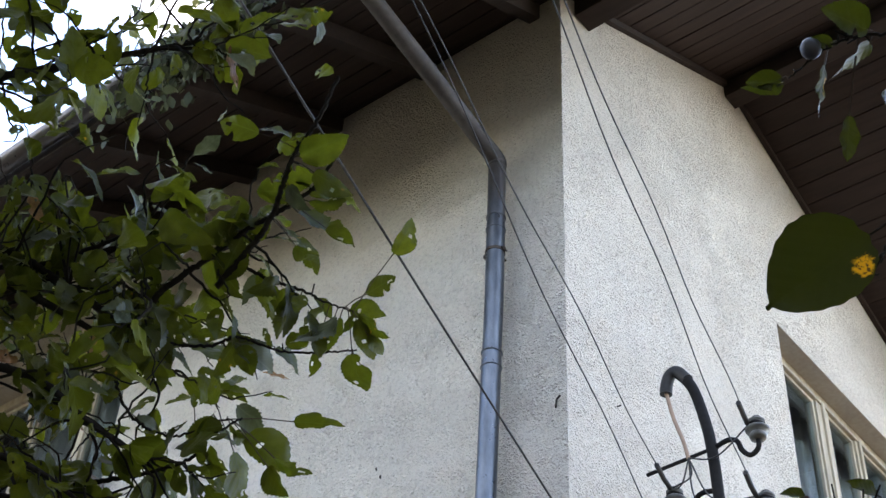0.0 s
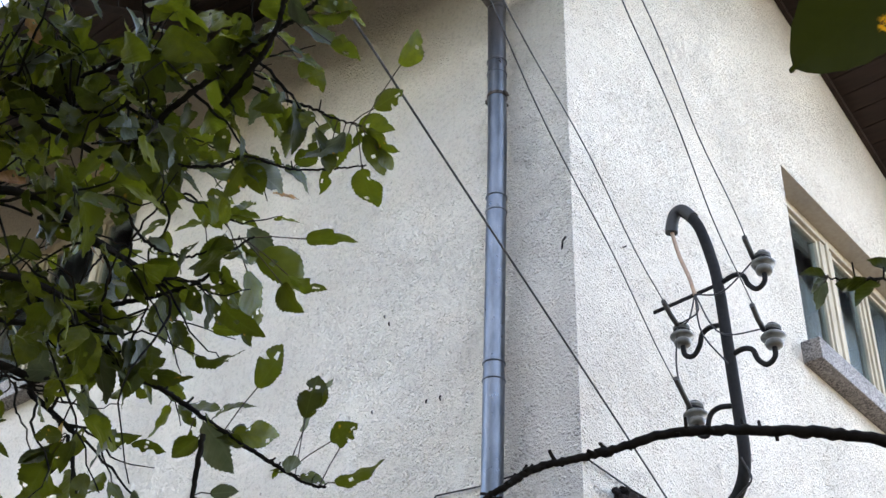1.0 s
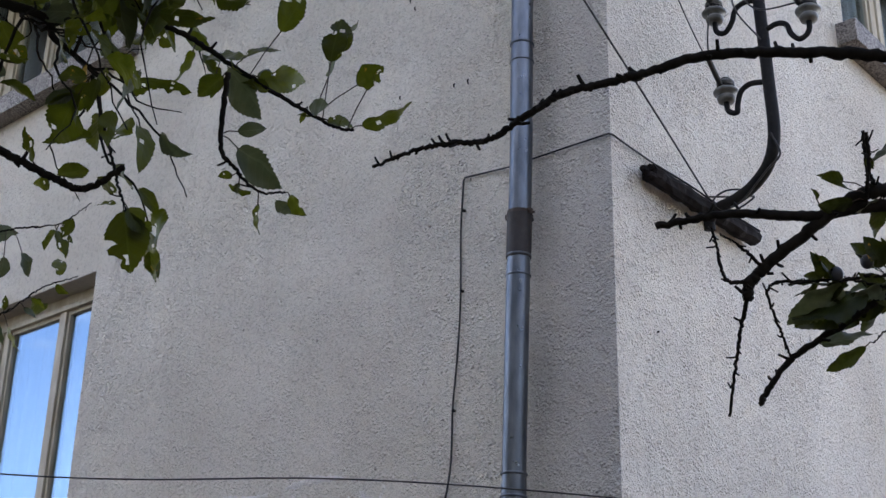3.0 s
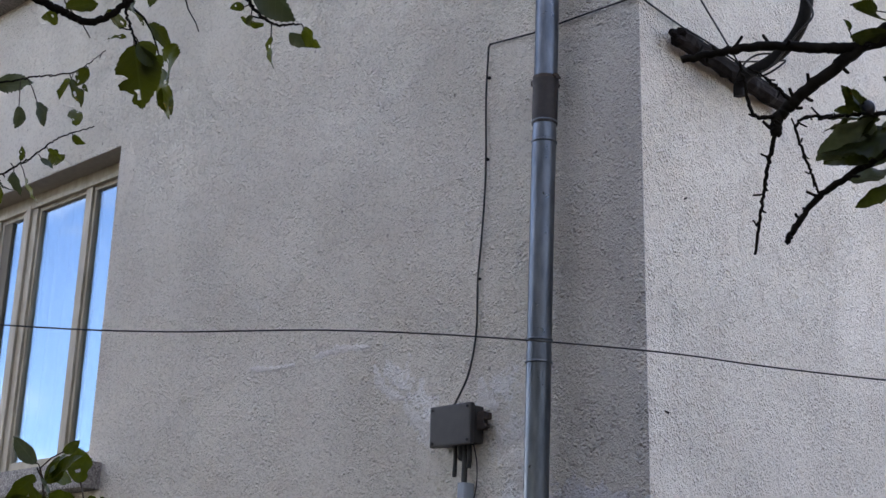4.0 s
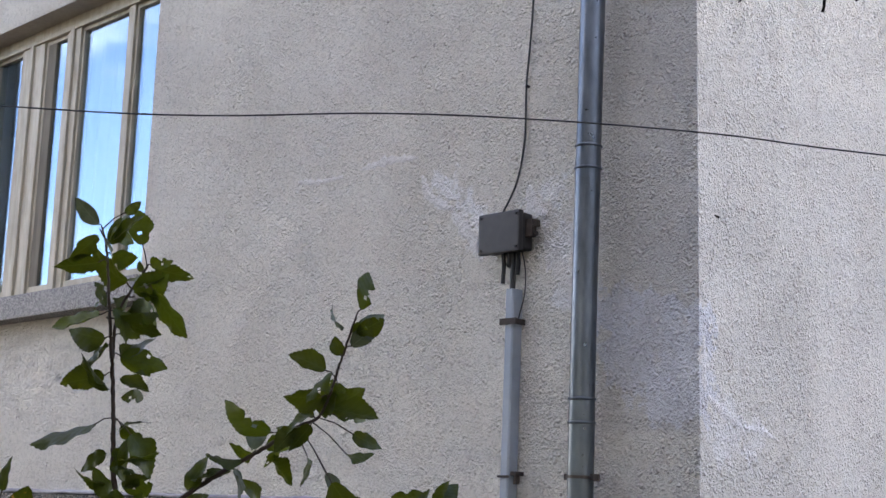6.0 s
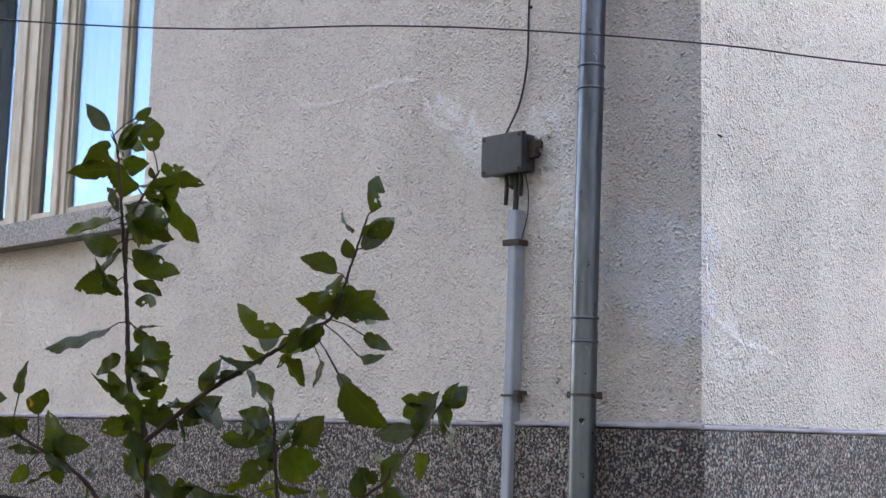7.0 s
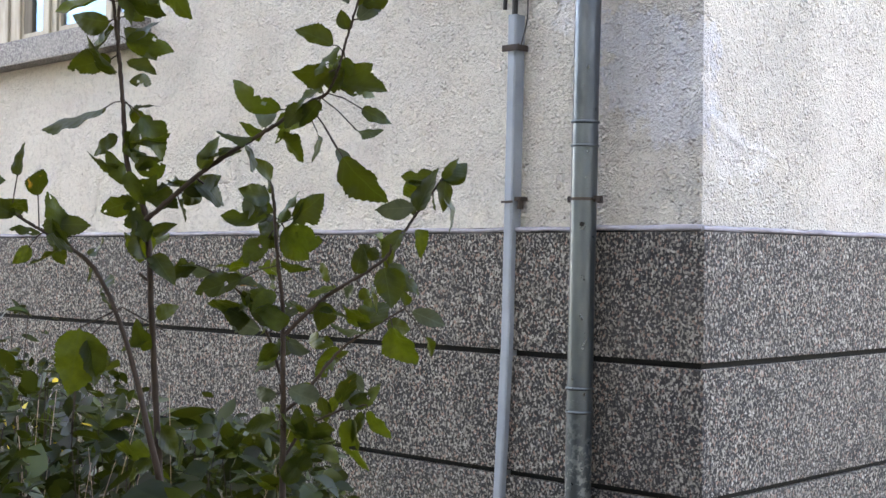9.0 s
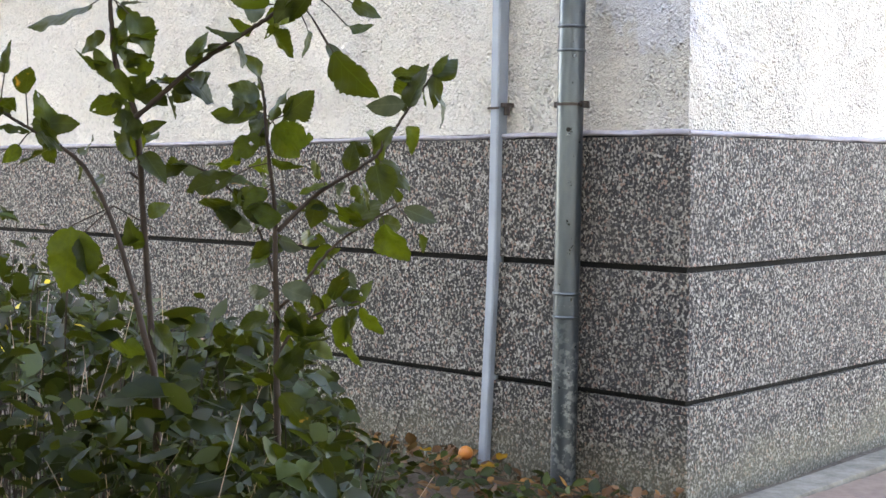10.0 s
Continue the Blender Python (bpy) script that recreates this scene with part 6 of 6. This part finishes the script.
def low_weeds(rnd):
    for _ in range(380):
        yield (rnd.uniform(-1.6, 0.0), -0.35 - abs(rnd.gauss(0, 0.35)), rnd.uniform(0.0, 0.12))


scatter("weeds", "low green weeds on the soil", "weeds", low_weeds, M_BUSH, 0.05, 11, -0.2)
bm = bmesh.new()
lathe(bm, [(0.031 * math.sin(math.pi * k / 12) ** 0.85 * (1 + 0.06 * math.cos(math.pi * k / 12)) + 0.0002, -0.028 * math.cos(math.pi * k / 12) - (0.008 if k == 12 else 0)) for k in range(13)], pose(-0.985, -0.11, 0.050, 25, 10, 0), 18)
tagged(part("apple", bm, M_APPLE, smooth=True), "small red and yellow windfall apple on the soil", "apple")
for k, (x, y, a) in enumerate(((-0.78, -0.14, 20), (-0.70, -0.25, 100), (-1.1, -0.2, 200), (-0.3, -0.12, 60))):
    ob = new("fallen_leaf", (GOLD + DRY)[k % 4])
    ob.matrix_world = pose(x, y, 0.055, 10, 5, a) @ Matrix.Diagonal((0.09, 0.09, 0.09, 1))
    tagged(ob, "curled yellow fallen leaf on the soil", "leaf", "fallen leaves")


def vine(r):
    for _ in range(900):
        x = -1.50 + r.gauss(0, 0.34)
        yield (x, -OVER - 0.12 + r.gauss(0, 0.07), 7.50 - abs(r.gauss(0, 0.15)) + 0.05 * math.sin(x * 9))


scatter("dry_vine", "dry tangled vine hanging from the gutter", "vine", vine, M_LEAF_PALE, 0.065, 21, 0.9)
rnd = random.Random(22)
bm = bmesh.new()
for _ in range(60):
    q = Vector((-1.50 + rnd.gauss(0, 0.30), -OVER - 0.14 + rnd.gauss(0, 0.04), 7.50))
    line = [q]
    for _ in range(4):
        line.append(line[-1] + Vector((rnd.gauss(0, 0.09), rnd.gauss(0, 0.03), rnd.gauss(-0.05, 0.05))))
    tube(bm, smooth_path(line, 4), lambda s: 0.004 * (1 - 0.7 * s) + 0.0008, 5)
tagged(part("vine_stems", bm, M_TIMBER), "thin dry vine stems tangled at the gutter", "vine", kind="stuff")


# ---- unseen hedges, added to keep low sky light off the walls ----
def sky_block_hedge_spots(x0, y0, x1, y1, high, count):
    def spots(r):
        for _ in range(count):
            t, z = r.random(), high * r.random() ** 0.8
            top = high * (0.9 + 0.12 * noise.noise(Vector((t * 9, x0, 0))))
            thick = r.uniform(-0.45, 0.45)
            yield (x0 + (x1 - x0) * t + thick * (y1 != y0 and x1 == x0), y0 + (y1 - y0) * t + thick * (y1 == y0), min(z, top) + r.uniform(-0.1, 0.1))
    return spots


for spots in (sky_block_hedge_spots(-9, -6.4, 8.5, -6.4, 4.8, 12000), sky_block_hedge_spots(8.5, -6.4, 8.5, 8, 3.6, 8000)):
    scatter("hedge", "tall dense dark green hedge, unseen and added to block low sky light", "hedge", spots, M_BUSH, 0.22, 41)


# ---- trees out of view: three for pane reflections, the rest added sky blockers ----
def far_tree(x, y, h, seed):
    rnd = random.Random(seed)
    t = thing("out_of_view_tree", "leafy tree out of view, added for pane reflections and to block sky light", "tree", (x, y, 0), "garden trees")
    bm = bmesh.new()
    tube(bm, [(0, 0, -0.1), (0.1, 0, h * 0.3), (0, 0.1, h * 0.6)], lambda s: 0.18 - 0.12 * s, 10, 0.08)
    tips = []
    for _ in range(16):
        w, e = rnd.uniform(0, 6.28), rnd.uniform(0.3, 1.2)
        z = h * rnd.uniform(0.28, 0.6)
        tip = Vector((math.cos(w) * h * 0.3 * math.cos(e), math.sin(w) * h * 0.3 * math.cos(e), z + h * 0.36 * math.sin(e)))
        tips.append(tip)
        tube(bm, [(0, 0, z), tip * 0.5 + Vector((0, 0, z * 0.5)), tip], lambda s: 0.06 * (1 - 0.8 * s) + 0.005, 6)
    part("trunk", bm, M_BARK, t)

    def spots(r):
        for _ in range(4200):
            q = r.choice(tips)
            yield q + Vector((r.gauss(0, 0.42), r.gauss(0, 0.42), r.gauss(0, 0.36))) * h / 7

    crown = scatter("crown", "", "", spots, M_BUSH, 0.26, seed)
    crown.parent = t


# the first three reflect in the panes; the others only shade the walls
for x, y, h, s in ((-24, -17, 5.5, 1), (-30, -13, 6.5, 2), (-19, -21, 6.0, 3), (-4.5, -9.5, 9.5, 4), (-1.2, -9.0, 9.0, 5), (2.2, -9.2, 10, 6), (5.8, -8.8, 9.5, 7), (9.4, -8.0, 10, 8), (12.0, -4.5, 9.5, 10), (13.0, 0.5, 8.5, 11), (-7.5, -13, 8.5, 9)):
    far_tree(x, y, h, s)

# ---- paving slabs and roof boards ----
slab = boxed(((0, 0, -0.05), (0.293, 0.293, 0.0)), bevel=0.006)
slab_mesh = bpy.data.meshes.new("slab")
slab.to_mesh(slab_mesh)
slab.free()
slab_mesh.materials.append(M_PAVE)
for i in range(5):
    for j in range(14):
        ob = new("slab", slab_mesh)
        ob.parent = pave
        ob.location = (0.34 + i * 0.3, 0.12 + j * 0.3, 0.022 + dice.uniform(-0.004, 0.004))
for y0, y1 in ((-OVER + 0.02, RIDGE - 0.01), (RIDGE + 0.01, DEEP + 0.7)):
    n = int((y1 - y0) / 0.16)
    w = (y1 - y0) / n
    board = boxed(((-LONG - 0.5, 0.004, 0.0), (VERGE - 0.01, w - 0.006, 0.024)), bevel=0.003)
    slope = (roof_z(y1) - roof_z(y0)) / (y1 - y0)
    board_mesh = bpy.data.meshes.new("board")
    for v in board.verts:
        v.co.z += v.co.y * slope
    board.to_mesh(board_mesh)
    board.free()
    board_mesh.materials.append(M_BOARD)
    for k in range(n):
        ob = new("board", board_mesh)
        ob.parent = roof
        ob.location = (0, y0 + k * w, roof_z(y0 + k * w) + 0.012 + dice.uniform(-0.004, 0.004))
